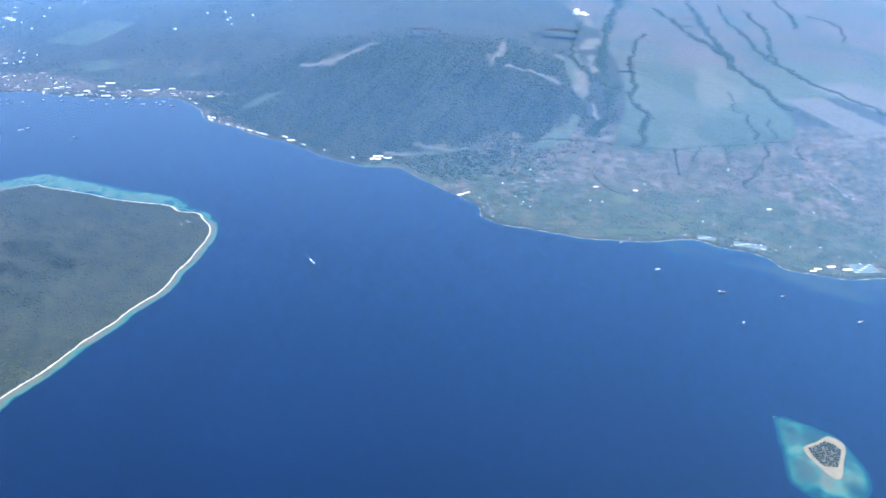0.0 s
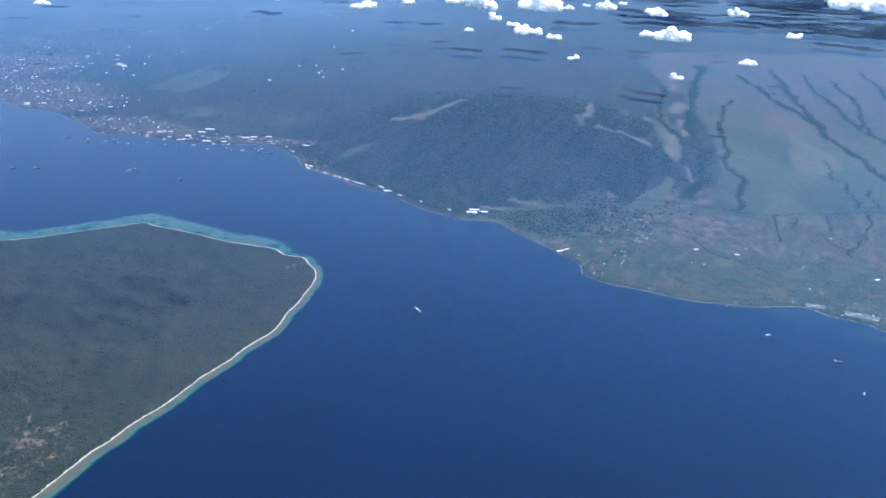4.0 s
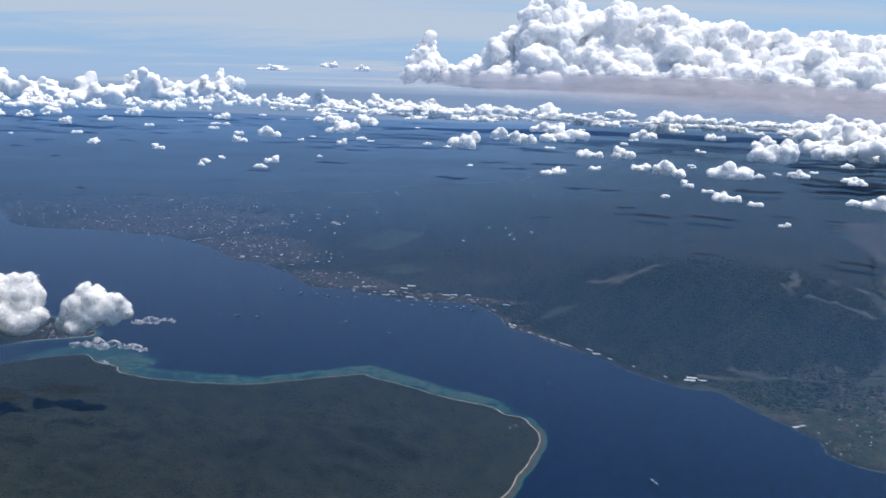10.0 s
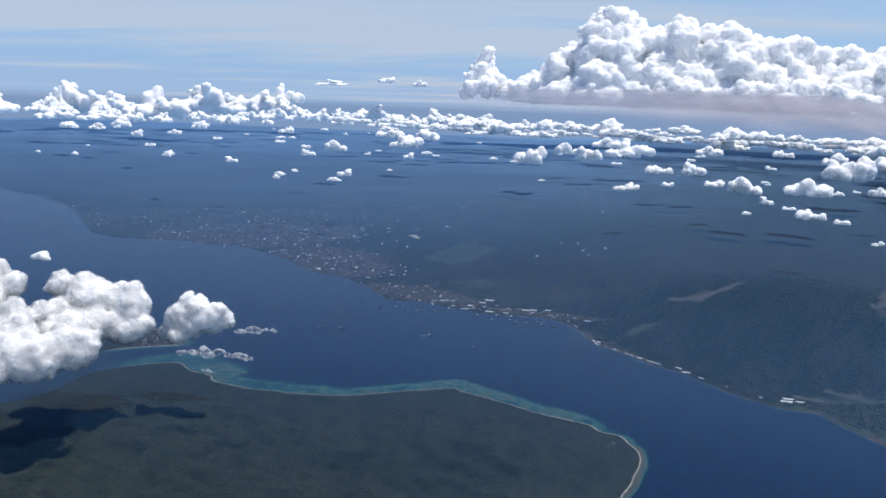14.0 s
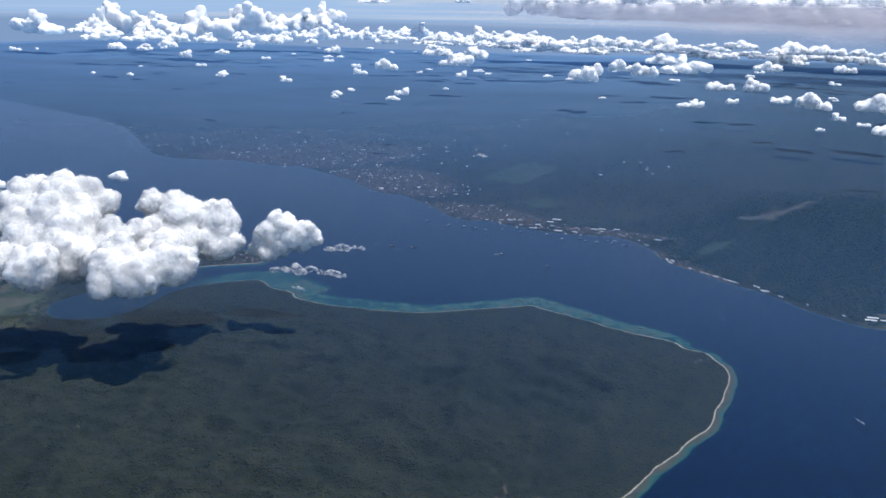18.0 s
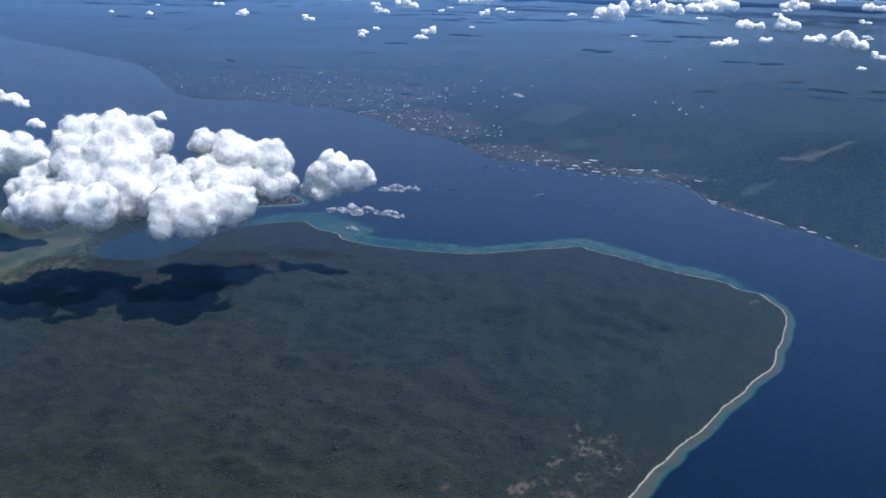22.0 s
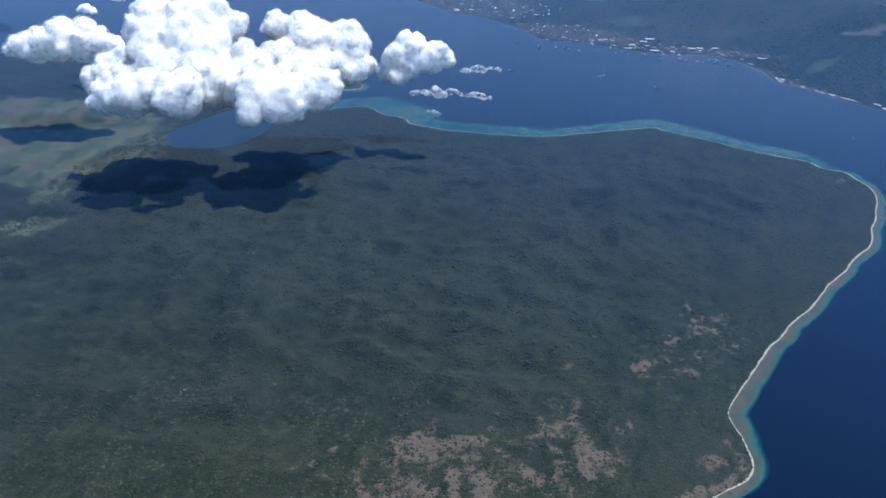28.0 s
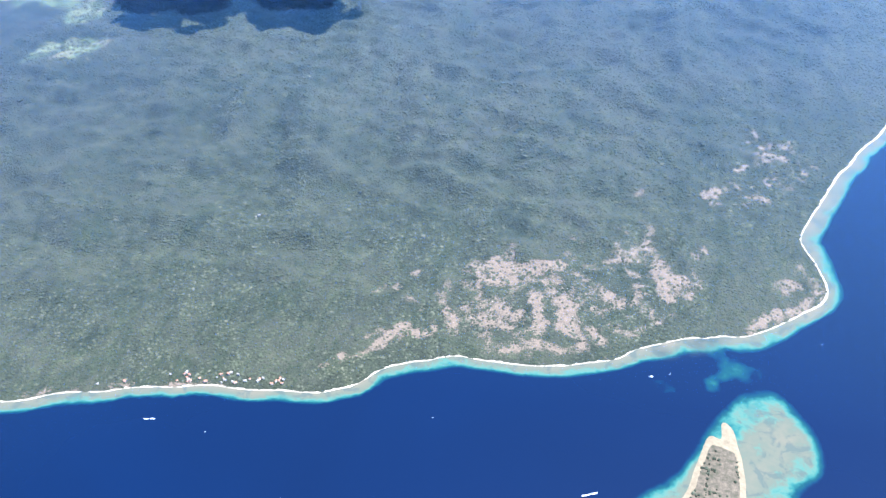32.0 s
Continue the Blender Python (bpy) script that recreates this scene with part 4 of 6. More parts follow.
def largest(me):
    """Keep the one largest connected piece."""
    count = len(me.vertices)
    edge = np.empty(len(me.edges) * 2, np.int32)
    me.edges.foreach_get("vertices", edge)
    edge = edge.reshape(-1, 2)
    mark = np.arange(count)
    while True:
        low = np.minimum(mark[edge[:, 0]], mark[edge[:, 1]])
        was = mark.copy()
        np.minimum.at(mark, edge[:, 0], low)
        np.minimum.at(mark, edge[:, 1], low)
        mark = mark[mark]
        if (mark == was).all():
            break
    names, sizes = np.unique(mark, return_counts=True)
    if len(names) < 2:
        return me
    bm = bmesh.new()
    bm.from_mesh(me)
    bm.verts.ensure_lookup_table()
    keep = mark == names[np.argmax(sizes)]
    bmesh.ops.delete(bm, geom=[v for v, k in zip(list(bm.verts), keep) if not k], context="VERTS")
    bm.to_mesh(me)
    bm.free()
    return me


def cloud_mesh(name, lobes, voxel, rough, seed, base=None, material=None, edge=1.0, swell=1.0):
    """Cauliflower body from lobes (x, y, z, r): fused, puffed out at four sizes and cut flat beneath."""
    co, fa = BALL
    verts, faces = [], []
    for k, (x, y, z, r) in enumerate(lobes):
        verts.append(co * (r, r, r * 0.92) + (x, y, z))
        faces.append(fa + k * len(co))
    me = raw_mesh(name, np.concatenate(verts), np.concatenate(faces))
    for stage, sizes in enumerate(((3.4, 1.5), (0.72, 0.34))):
        me = fused(name, me, voxel)
        spot, out = coords(me), coords(me, "normal")
        push = np.zeros(len(spot))
        for k, size in enumerate(sizes):
            bent = spot + 0.35 * rough * size * np.stack([puffs(spot + shift, rough * size * 1.3, seed + 40 + k) - 0.5 for shift in (0.0, 31.7, 67.1)], 1)
            push += rough * size * (0.36 * swell if stage == 0 else 0.32 * edge) * (puffs(bent, rough * size, seed + 7 * stage + k) - 0.55)
        spot = spot + out * push[:, None]
        me.vertices.foreach_set("co", spot.astype(np.float32).ravel())
        me.update()
    largest(me)
    if base is not None:
        spot = coords(me)
        low = base + 0.4 * rough * fbm(spot[:, 0] / (rough * 2), spot[:, 1] / (rough * 2), 3, seed)
        spot[:, 2] = np.where(spot[:, 2] < low, low + (spot[:, 2] - low) * 0.15, spot[:, 2])
        me.vertices.foreach_set("co", spot.astype(np.float32).ravel())
    me.polygons.foreach_set("use_smooth", np.ones(len(me.polygons), bool))
    me.materials.clear()
    me.materials.append(material or MAT_CLOUD)
    me.name = name
    me.update()
    return me


def fringe_mesh(body, voxel, lift, material):
    """A looser, torn skin of thin vapour round a cloud's body."""
    me = largest(fused("fringe", body.copy(), voxel))
    spot, out = coords(me), coords(me, "normal")
    wave = 0.45 + 0.9 * puffs(spot, lift * 5.0, 5)
    me.vertices.foreach_set("co", (spot + out * (lift * wave)[:, None]).astype(np.float32).ravel())
    me.polygons.foreach_set("use_smooth", np.ones(len(me.polygons), bool))
    me.materials.clear()
    me.materials.append(material)
    me.update()
    return me


def place_cloud(mesh, m, label, group="", fringe=None):
    """A cloud: its body, and under it the torn fringe of vapour round it."""
    ob = new("cloud", mesh)
    ob.matrix_world = m
    if fringe:
        new("fringe", fringe).parent = ob
    return tagged(ob, label, "cloud", group)


def bloom(rng, cores, count, depth=2):
    """Each core lobe grows smaller lobes over its upper side, and those again."""
    out, layer = list(cores), list(cores)
    for level in range(depth):
        grown = []
        for x, y, z, r in layer:
            for k in range(count if level == 0 else 5):
                a, e = rng.uniform(0, 2 * math.pi), math.asin(rng.uniform(-0.15, 1.0))
                q = r * rng.uniform(0.34, 0.58)
                grown.append((x + math.cos(a) * math.cos(e) * r * 0.78, y + math.sin(a) * math.cos(e) * r * 0.78, z + math.sin(e) * r * 0.76, q))
        out += grown
        layer = grown
    return out


rng = random.Random(11)
# the large cumulus that stands over the bay: a low shoulder, a broad tower and a second one
SHOULDER = [(-624, 398, 63, 11), (-610, 402, 68, 15), (-594, 368, 66, 10), (-575, 366, 71, 14), (-545, 369, 71, 13), (-606, 384, 64, 10)]
TOWER = [(-600, 430, 92, 17), (-575, 432, 98, 15), (-590, 418, 80, 21), (-562, 415, 76, 23), (-574, 402, 68, 18), (-552, 442, 97, 9), (-548, 405, 68, 18), (-600, 404, 66, 16), (-606, 430, 98, 10), (-566, 441, 102, 10), (-532, 424, 74, 14), (-519, 442, 76, 13), (-598, 430, 101, 12)]
SECOND = [(-537, 474, 91, 9), (-520, 474, 90, 10), (-509, 472, 82, 17), (-488, 477, 81, 15), (-512, 458, 68, 20), (-482, 468, 70, 13), (-507, 398, 68, 17), (-492, 392, 66, 14), (-480, 412, 70, 13), (-506, 380, 62, 8), (-500, 430, 66, 16)]
great = tagged(new("cloud"), "large bright cumulus casting a shadow on the forest", "cloud")
great.location = (-560, 420, 60)
for k, (name, cores) in enumerate((("shoulder", SHOULDER), ("main_tower", TOWER), ("second_tower", SECOND))):
    mesh = cloud_mesh(name, bloom(rng, cores, 9), 0.75, 3.0, 1 + k, 57, None, 1.1, 0.7)
    piece = new(name, mesh)
    piece.parent = great
    piece.matrix_parent_inverse = Matrix.Translation((560, -420, -60))
    piece.location = (4, -8, 2)
    for lift in (0.5, 1.1):
        new("fringe", fringe_mesh(mesh, 1.9, lift, MAT_FRINGE)).parent = piece
MIDDLE = [(-452, 489, 72, 8), (-446, 490, 79, 9), (-437, 491, 84, 8), (-431, 490, 76, 9), (-440, 488, 71, 9), (-422, 492, 79, 7), (-415, 493, 76, 5), (-457, 487, 66, 6), (-447, 486, 65, 7), (-444, 492, 88, 5), (-424, 492, 72, 6)]
mesh = cloud_mesh("cloud", bloom(rng, MIDDLE, 6), 0.65, 2.6, 2, 60, None, 1.2, 0.8)
place_cloud(mesh, Matrix.Translation((-8, 0, -3)), "rounded white cumulus beside a larger one", "", fringe_mesh(mesh, 1.4, 0.8, MAT_FRINGE))
WEST = [(-728, 452, 72, 13), (-708, 456, 76, 16), (-690, 460, 75, 14), (-674, 466, 72, 9), (-744, 452, 68, 8)]
mesh = cloud_mesh("cloud", bloom(rng, WEST, 7), 0.9, 3.0, 3, 60, None, 1.1, 0.7)
place_cloud(mesh, Matrix.Translation((0, 0, -5)), "white cumulus near the edge of the bay", "", fringe_mesh(mesh, 2.0, 1.4, MAT_FRINGE))


def unit_cloud(seed, tall, lobe, voxel, torn=True):
    """A fair-weather cumulus, 85 m across, base at its origin: a ragged heap, higher to its middle."""
    r = random.Random(seed)
    cores, heart = [], r.uniform(-14, 14)
    for k in range(int(120 / lobe)):
        x, y = r.uniform(-34, 34), r.uniform(-16, 16)
        size = r.uniform(0.5, 1.3) * lobe
        cores.append((x, y, size * 0.4 + r.random() ** 1.4 * 34 * tall * max(0.1, 1 - abs(x - heart) / 40), size))
    for x in range(-34, 35, 5):
        cores.append((x, r.uniform(-5, 5), 3.0 + 10 * tall * r.random() * max(0, 1 - abs(x - heart) / 40), 6.0))
    body = cloud_mesh("cloud", bloom(r, cores, 4, 2), voxel, lobe * 0.7, seed, -1.0, MAT_CLOUD_FAR, 1.25)
    return body, fringe_mesh(body, 4.0, 1.3, MAT_FRINGE_FAR) if torn else None


SMALL = [unit_cloud(100 + k, tall, 8.0, 2.0) for k, tall in enumerate((0.7, 1.2, 0.9, 1.5, 0.5, 1.1, 0.8, 0.4))]
HEAPS = [unit_cloud(120 + k, tall, 5.0, 1.5, False) for k, tall in enumerate((1.1, 1.5, 0.8))]
CRUMBS = [unit_cloud(126 + k, tall, 9.0, 4.0, False) for k, tall in enumerate((0.7, 1.2, 0.9, 0.5))]
THIN = []
for k in range(3):
    r = random.Random(130 + k)
    streak = [(x, 6 * math.sin(x / 17 + k) + r.uniform(-4, 4), r.uniform(0, 5), r.uniform(3, 6) * (1 - abs(x) / 60)) for x in range(-38, 39, 4)]
    THIN.append(cloud_mesh("cloud", bloom(r, streak, 3, 1), 2.0, 5.0, 140 + k, None, MAT_WISP))


def small_cloud(x, y, z, across, pick, tall=1.0, turn=None, label="small white fair-weather cumulus", group="fair-weather clouds", mesh=None):
    s = across / 85.0
    spin = rng.choice((0, 180)) + rng.uniform(-35, 35) if turn is None else turn
    m = Matrix.Translation((x, y, z)) @ Matrix.Rotation(radians(spin), 4, "Z") @ Matrix.Diagonal((s, s, s * tall, 1))
    body, fringe = (mesh, None) if mesh else HEAPS[pick % 3] if across > 120 else SMALL[pick % 8] if across > 32 else CRUMBS[pick % 4]
    place_cloud(body, m, label, group, fringe)


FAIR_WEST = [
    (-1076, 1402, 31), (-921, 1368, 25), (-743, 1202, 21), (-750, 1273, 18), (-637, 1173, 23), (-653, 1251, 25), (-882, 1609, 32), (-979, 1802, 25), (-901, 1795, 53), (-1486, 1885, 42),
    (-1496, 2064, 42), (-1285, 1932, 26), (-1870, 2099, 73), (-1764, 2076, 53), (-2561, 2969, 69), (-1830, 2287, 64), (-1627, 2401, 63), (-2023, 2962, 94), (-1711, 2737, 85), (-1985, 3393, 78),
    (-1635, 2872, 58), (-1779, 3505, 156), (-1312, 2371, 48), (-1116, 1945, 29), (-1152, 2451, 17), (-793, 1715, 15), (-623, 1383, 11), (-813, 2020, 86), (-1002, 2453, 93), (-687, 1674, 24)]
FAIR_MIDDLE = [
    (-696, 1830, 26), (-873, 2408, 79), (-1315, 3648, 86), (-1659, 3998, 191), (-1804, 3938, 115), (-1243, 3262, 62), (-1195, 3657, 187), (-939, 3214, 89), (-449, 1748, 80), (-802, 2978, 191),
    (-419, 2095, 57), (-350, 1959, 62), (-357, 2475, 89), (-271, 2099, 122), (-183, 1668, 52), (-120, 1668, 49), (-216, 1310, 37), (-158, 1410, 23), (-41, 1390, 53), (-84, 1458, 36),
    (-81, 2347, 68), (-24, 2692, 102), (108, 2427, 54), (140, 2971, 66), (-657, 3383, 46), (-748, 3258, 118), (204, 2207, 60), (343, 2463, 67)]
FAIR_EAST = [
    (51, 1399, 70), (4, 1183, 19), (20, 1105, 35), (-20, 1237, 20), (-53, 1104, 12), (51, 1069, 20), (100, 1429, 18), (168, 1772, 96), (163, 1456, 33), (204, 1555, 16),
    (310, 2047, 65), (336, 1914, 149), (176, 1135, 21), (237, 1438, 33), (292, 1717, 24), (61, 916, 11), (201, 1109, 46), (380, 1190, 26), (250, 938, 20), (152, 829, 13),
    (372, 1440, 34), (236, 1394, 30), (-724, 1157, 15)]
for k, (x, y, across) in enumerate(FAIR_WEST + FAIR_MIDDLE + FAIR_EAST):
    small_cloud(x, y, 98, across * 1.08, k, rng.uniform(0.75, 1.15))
for x, y, across in ((-702, 640, 26), (-895, 648, 46), (-1003, 708, 60), (-778, 567, 24), (-860, 640, 22)):
    small_cloud(x, y, 66, across, int(across), 1.0)
for k, (x, y, z, across) in enumerate(((-398, 486, 70, 34), (-412, 452, 62, 44), (-386, 448, 64, 26), (-780, 612, 68, 18), (-568, 588, 66, 16), (-420, 902, 70, 24), (-424, 470, 44, 14), (200, 1046, 60, 14))):
    small_cloud(x, y, z, across, k, 0.95, 16.0 - 7 * k, "torn thin wisp of low cloud", "torn wisps", THIN[k % 3])
# crumbs of cloud between the larger ones
for k in range(44):
    far = 1300 + 1900 * rng.random() ** 0.8
    head = radians(rng.uniform(-48, 16))
    small_cloud(-110 + far * math.sin(head), far * math.cos(head), 97 + rng.uniform(-3, 6), rng.uniform(9, 26) * (0.4 + far / 2600), k, rng.uniform(0.5, 0.9))
# the heavy mass packed against the mountain, heap by heap
for k in range(90):
    u, v = rng.random(), rng.random() ** 0.8
    x, y = 260 + 900 * u + 160 * v, 1600 + 150 * u + 1000 * v + 140 * math.sin(9 * u)
    small_cloud(x, y, 98 + rng.uniform(0, 10), rng.uniform(80, 210) * (0.8 + 0.5 * v), k, rng.uniform(0.7, 1.15), None, "bulging white cumulus packed over the mountain slope", "clouds over the mountain")
# heaps on the horizon: place, width and height
HORIZON = [
    (-2757, 3266, 98, 281, 178), (-2127, 2883, 98, 283, 160), (-2371, 3642, 108, 287, 182), (-2176, 3756, 120, 229, 134), (-2050, 3823, 150, 172, 134), (-2710, 3408, 105, 191, 115), (-2792, 3123, 98, 129, 147),
    (-2267, 3704, 111, 191, 115), (-1838, 3923, 252, 172, 38), (-1586, 4025, 275, 76, 34), (-1438, 4077, 263, 65, 38), (-2480, 3120, 98, 210, 90), (-1950, 3700, 104, 190, 100), (-2900, 2900, 98, 240, 120)]
for k, (x, y, z, wide, high) in enumerate(HORIZON):
    small_cloud(x, y, z, wide * 1.25, k, high / wide * 1.75, None, "tall cumulus heap on the horizon", "horizon clouds")
for k in range(34):
    head, far = radians(-45 + 34 * rng.random()), rng.uniform(3000, 4200)
    small_cloud(-110 + far * math.sin(head), far * math.cos(head), 100, rng.uniform(60, 170), k, rng.uniform(0.6, 1.1), None, "cumulus heap on the horizon", "horizon clouds")
# the great storm tower: lobes heaped up under its outline (x, top)
OUTLINE = [
    (-1240, 150), (-1150, 250), (-1047, 372), (-1015, 462), (-972, 330), (-909, 285), (-837, 310), (-745, 358), (-689, 416), (-610, 463), (-553, 480), (-536, 606), (-427, 613),
    (-368, 556), (-299, 518), (-236, 545), (-194, 571), (-137, 520), (-43, 542), (63, 522), (107, 484), (209, 490), (354, 446), (431, 460), (512, 428), (590, 470),
    (700, 440), (860, 455), (1000, 400), (1200, 370), (1400, 330)]
line_x, line_z = np.array(OUTLINE).T
tower = []
for x in np.arange(-1085, 1380, 27.0):
    top = float(np.interp(x, line_x, line_z))
    slim = 0.3 if x < -890 else 1.0
    z = 236.0 - 40.0 * float(smooth(-350, 450, x))
    while z < top - 12:
        r = slim * rng.uniform(26, 62)
        r = min(r, max(17.0 * max(slim, 0.6), (top - z) * 0.8))
        lean = (0.75 + 0.4 * float(smooth(0, 300, x))) * (top - z)
        tower.append((x + rng.uniform(-12, 12), 3700 - lean + rng.uniform(-60, 60), min(z, top - r * 1.25), r))
        z += r * 0.85
mesh = cloud_mesh("cloud", bloom(rng, tower, 5), 4.2, 20.0, 5, 212, MAT_CLOUD_GREAT, 1.5, 1.4)
place_cloud(mesh, Matrix(), "towering storm cumulus over the mountain", "", None)
# rows of bright cumulus under the storm
for k in range(120):
    near = k % 2
    x = -1250 + 2600 * (k + rng.random()) / 120
    y = (2560, 2800)[near] + rng.uniform(-140, 140) - 0.12 * x
    small_cloud(x, y, (124, 98)[near] + rng.uniform(0, 18), rng.uniform(45, 115), k, rng.uniform(0.5, 0.85), None, "low bright cumulus under the storm", "clouds under the storm")
# a slanted sheet shaped to the camera's view, for the grey haze and thin cloud before the tower
su, sv = np.meshgrid(np.linspace(0, 1, 90), np.linspace(0, 1, 24))
sx = -1500 + 3000 * su
s_top, s_low = 282 - 40 * smooth(200, 900, sx), 172 - 50 * smooth(-700, 700, sx)
sy, sz = 3150 - 420 * sv - 0.1 * sx, s_top + (s_low - s_top) * sv + 9 * fbm(sx / 200, sv * 3, 3, 401)
body = smooth(0, 0.22, sv) * smooth(1.0, 0.55, sv) * smooth(0.0, 0.35, su) * smooth(1.0, 0.85, su) * (0.55 + 0.45 * smooth(0.2, 0.6, su))
shelf = sheet("cloud_shelf", sx, sy, sz, np.ones((23, 89), bool), {"body": body}, MAT_SHELF)
tagged(shelf, "long thin grey shelf of cloud before the storm tower", "cloud")

# ---- trees: clumps of crowns, joined by tract ----


def clumps(name, x, y, z, r, h, material, label, seed, parent=None):
    """Many small crowns as one mesh: two uneven rings and a top each."""
    g = np.random.default_rng(seed)
    k, c = len(x), 4
    ang = np.linspace(0, 2 * math.pi, c, endpoint=False)[None, :] + g.uniform(0, 6.28, (k, 1))
    low, mid = r[:, None] * g.uniform(0.8, 1.1, (k, c)), r[:, None] * g.uniform(0.65, 1.05, (k, c))
    co = np.zeros((k, 2 * c + 1, 3))
    co[:, :c, 0], co[:, :c, 1], co[:, :c, 2] = x[:, None] + np.cos(ang) * low, y[:, None] + np.sin(ang) * low, z[:, None] - 0.12
    co[:, c:2 * c, 0], co[:, c:2 * c, 1] = x[:, None] + np.cos(ang + 0.6) * mid, y[:, None] + np.sin(ang + 0.6) * mid
    co[:, c:2 * c, 2] = z[:, None] + h[:, None] * g.uniform(0.45, 0.75, (k, c))
    co[:, -1] = np.stack([x + g.normal(0, 0.12, k) * r, y + g.normal(0, 0.12, k) * r, z + h], 1)
    i = np.arange(c)
    j = (i + 1) % c
    tri = np.concatenate([np.stack([i, j, i + c], 1), np.stack([j, j + c, i + c], 1), np.stack([i + c, j + c, np.full(c, 2 * c)], 1)])
    faces = (tri[None] + (np.arange(k) * (2 * c + 1))[:, None, None]).reshape(-1, 3)
    me = raw_mesh(name, co.reshape(-1, 3), faces, False)
    layer = me.attributes.new("ridge", "FLOAT", "POINT")
    ridge_level = np.where(at(D_PEN, x, y) > -5, at(RIDGE_P, x, y), at(RIDGE_M, x, y))
    layer.data.foreach_set("value", np.repeat(ridge_level, 2 * c + 1).astype(np.float32))
    me.materials.append(material)
    return tagged(new(name, me), label, "forest", kind="stuff")


gen = np.random.default_rng(5)


def scatter(count, lo, hi, field, density):
    """Random places in a box, kept by a density function of place."""
    x, y = gen.uniform(lo[0], hi[0], count), gen.uniform(lo[1], hi[1], count)
    keep = gen.random(count) < density(x, y)
    return x[keep], y[keep]


def dry_noise(x, y):
    return at(dry_p, x, y) + 1.6 * fbm(x / 2.2, y / 2.2, 3, 201)


def near_wood(x, y):
    wood = np.where(dry_noise(x, y) > 0.4, 0.30, 1.0)
    thick = 0.75 + 0.5 * fbm(x / 11, y / 11, 3, 203)
    return wood * smooth(0.9, 1.6, at(D_PEN, x, y) + 0.8 * fbm(x / 4, y / 4, 2, 202)) * np.clip(thick, 0.25, 1)


def forest_tract(name, count, lo, hi, density, size, tall, material, ground, label, seed):
    x, y = scatter(count, lo, hi, None, density)
    z = at(ground, x, y)
    r = size * gen.lognormal(0, 0.24, len(x))
    return clumps(name, x, y, z, r, r * tall * gen.uniform(0.7, 1.3, len(x)), material, label, seed)


DRY_LABEL = "grey-green dry forest canopy on the peninsula"
forest_tract("dry_forest", 105000, (-580, 40), (-190, 265), near_wood, 0.48, 0.5, MAT_CANOPY, Z_PEN, DRY_LABEL, 1)
forest_tract("dry_forest", 60000, (-660, 200), (-135, 440), lambda x, y: near_wood(x, y) * (at(D_PEN, x, y) > 1) * ((y > 262) | (x < -580)), 0.64, 0.55, MAT_CANOPY, Z_PEN, DRY_LABEL, 2)
forest_tract("dry_forest", 34000, (-660, 440), (-135, 625), lambda x, y: 0.7 * (at(D_PEN, x, y) > 2), 0.8, 0.45, MAT_CANOPY, Z_PEN, DRY_LABEL, 3)
forest_tract("hill_forest", 52000, (-300, 640), (260, 1160), lambda x, y: smooth(0.0, 0.8, oval(x, y, -20, 860, 170, 210, -6)) * (at(cane_m, x, y) < 0.4) * (at(D_MAIN, x, y) > 8) * (at(dry_m, x, y) < -2), 1.1, 0.7, MAT_CANOPY_WET, Z_MAIN, "dark green forest on the hill slopes", 4)
ix, iy = IW_X.ravel(), IW_Y.ravel()
pick = gen.choice(len(ix), 3200)
pick = pick[(D_IW.ravel()[pick] > 1.2) & (iy[pick] + 0.1 * ix[pick] < 114.5) & (fbm(ix[pick] / 5, iy[pick] / 5, 3, 77) > -0.1)]
clumps("island_scrub", ix[pick] + gen.uniform(-0.3, 0.3, len(pick)), iy[pick] + gen.uniform(-0.3, 0.3, len(pick)), IW_Z.ravel()[pick], gen.uniform(0.25, 0.6, len(pick)), gen.uniform(0.25, 0.7, len(pick)), MAT_CANOPY, "scattered scrub on the low island", 5)
ix, iy = IE_X.ravel(), IE_Y.ravel()
pick = gen.choice(len(ix), 2600)
pick = pick[(D_IE.ravel()[pick] > 1.6) & (oval(ix[pick], iy[pick], 184.5, 302, 7.5, 8.5, -20) > 0.5)]
clumps("island_scrub", ix[pick] + gen.uniform(-0.25, 0.25, len(pick)), iy[pick] + gen.uniform(-0.25, 0.25, len(pick)), IE_Z.ravel()[pick], gen.uniform(0.25, 0.6, len(pick)), gen.uniform(0.3, 0.7, len(pick)), MAT_CANOPY, "dark scrub filling the islet", 6)
# tree-filled gullies that cut the cane fields, and the tree row along their foot
GULLIES_WEST = [
    ([(314, 1385), (255, 1183), (231, 1076), (207, 974), (194, 893), (195, 861)], 5.1), ([(190, 849), (178, 784), (156, 732)], 5.0), ([(219, 1202), (196, 1091), (179, 999), (184, 931), (185, 892)], 2.1),
    ([(291, 1129), (253, 1014), (231, 921), (222, 863), (210, 822), (211, 775), (199, 739), (201, 721), (192, 700)], 1.8),
    ([(353, 1313), (354, 1189), (351, 1110), (359, 1064), (359, 988), (350, 939), (355, 891), (353, 835), (354, 787)], 3.6), ([(416, 1373), (391, 1208), (371, 1080), (363, 989)], 2.9)]
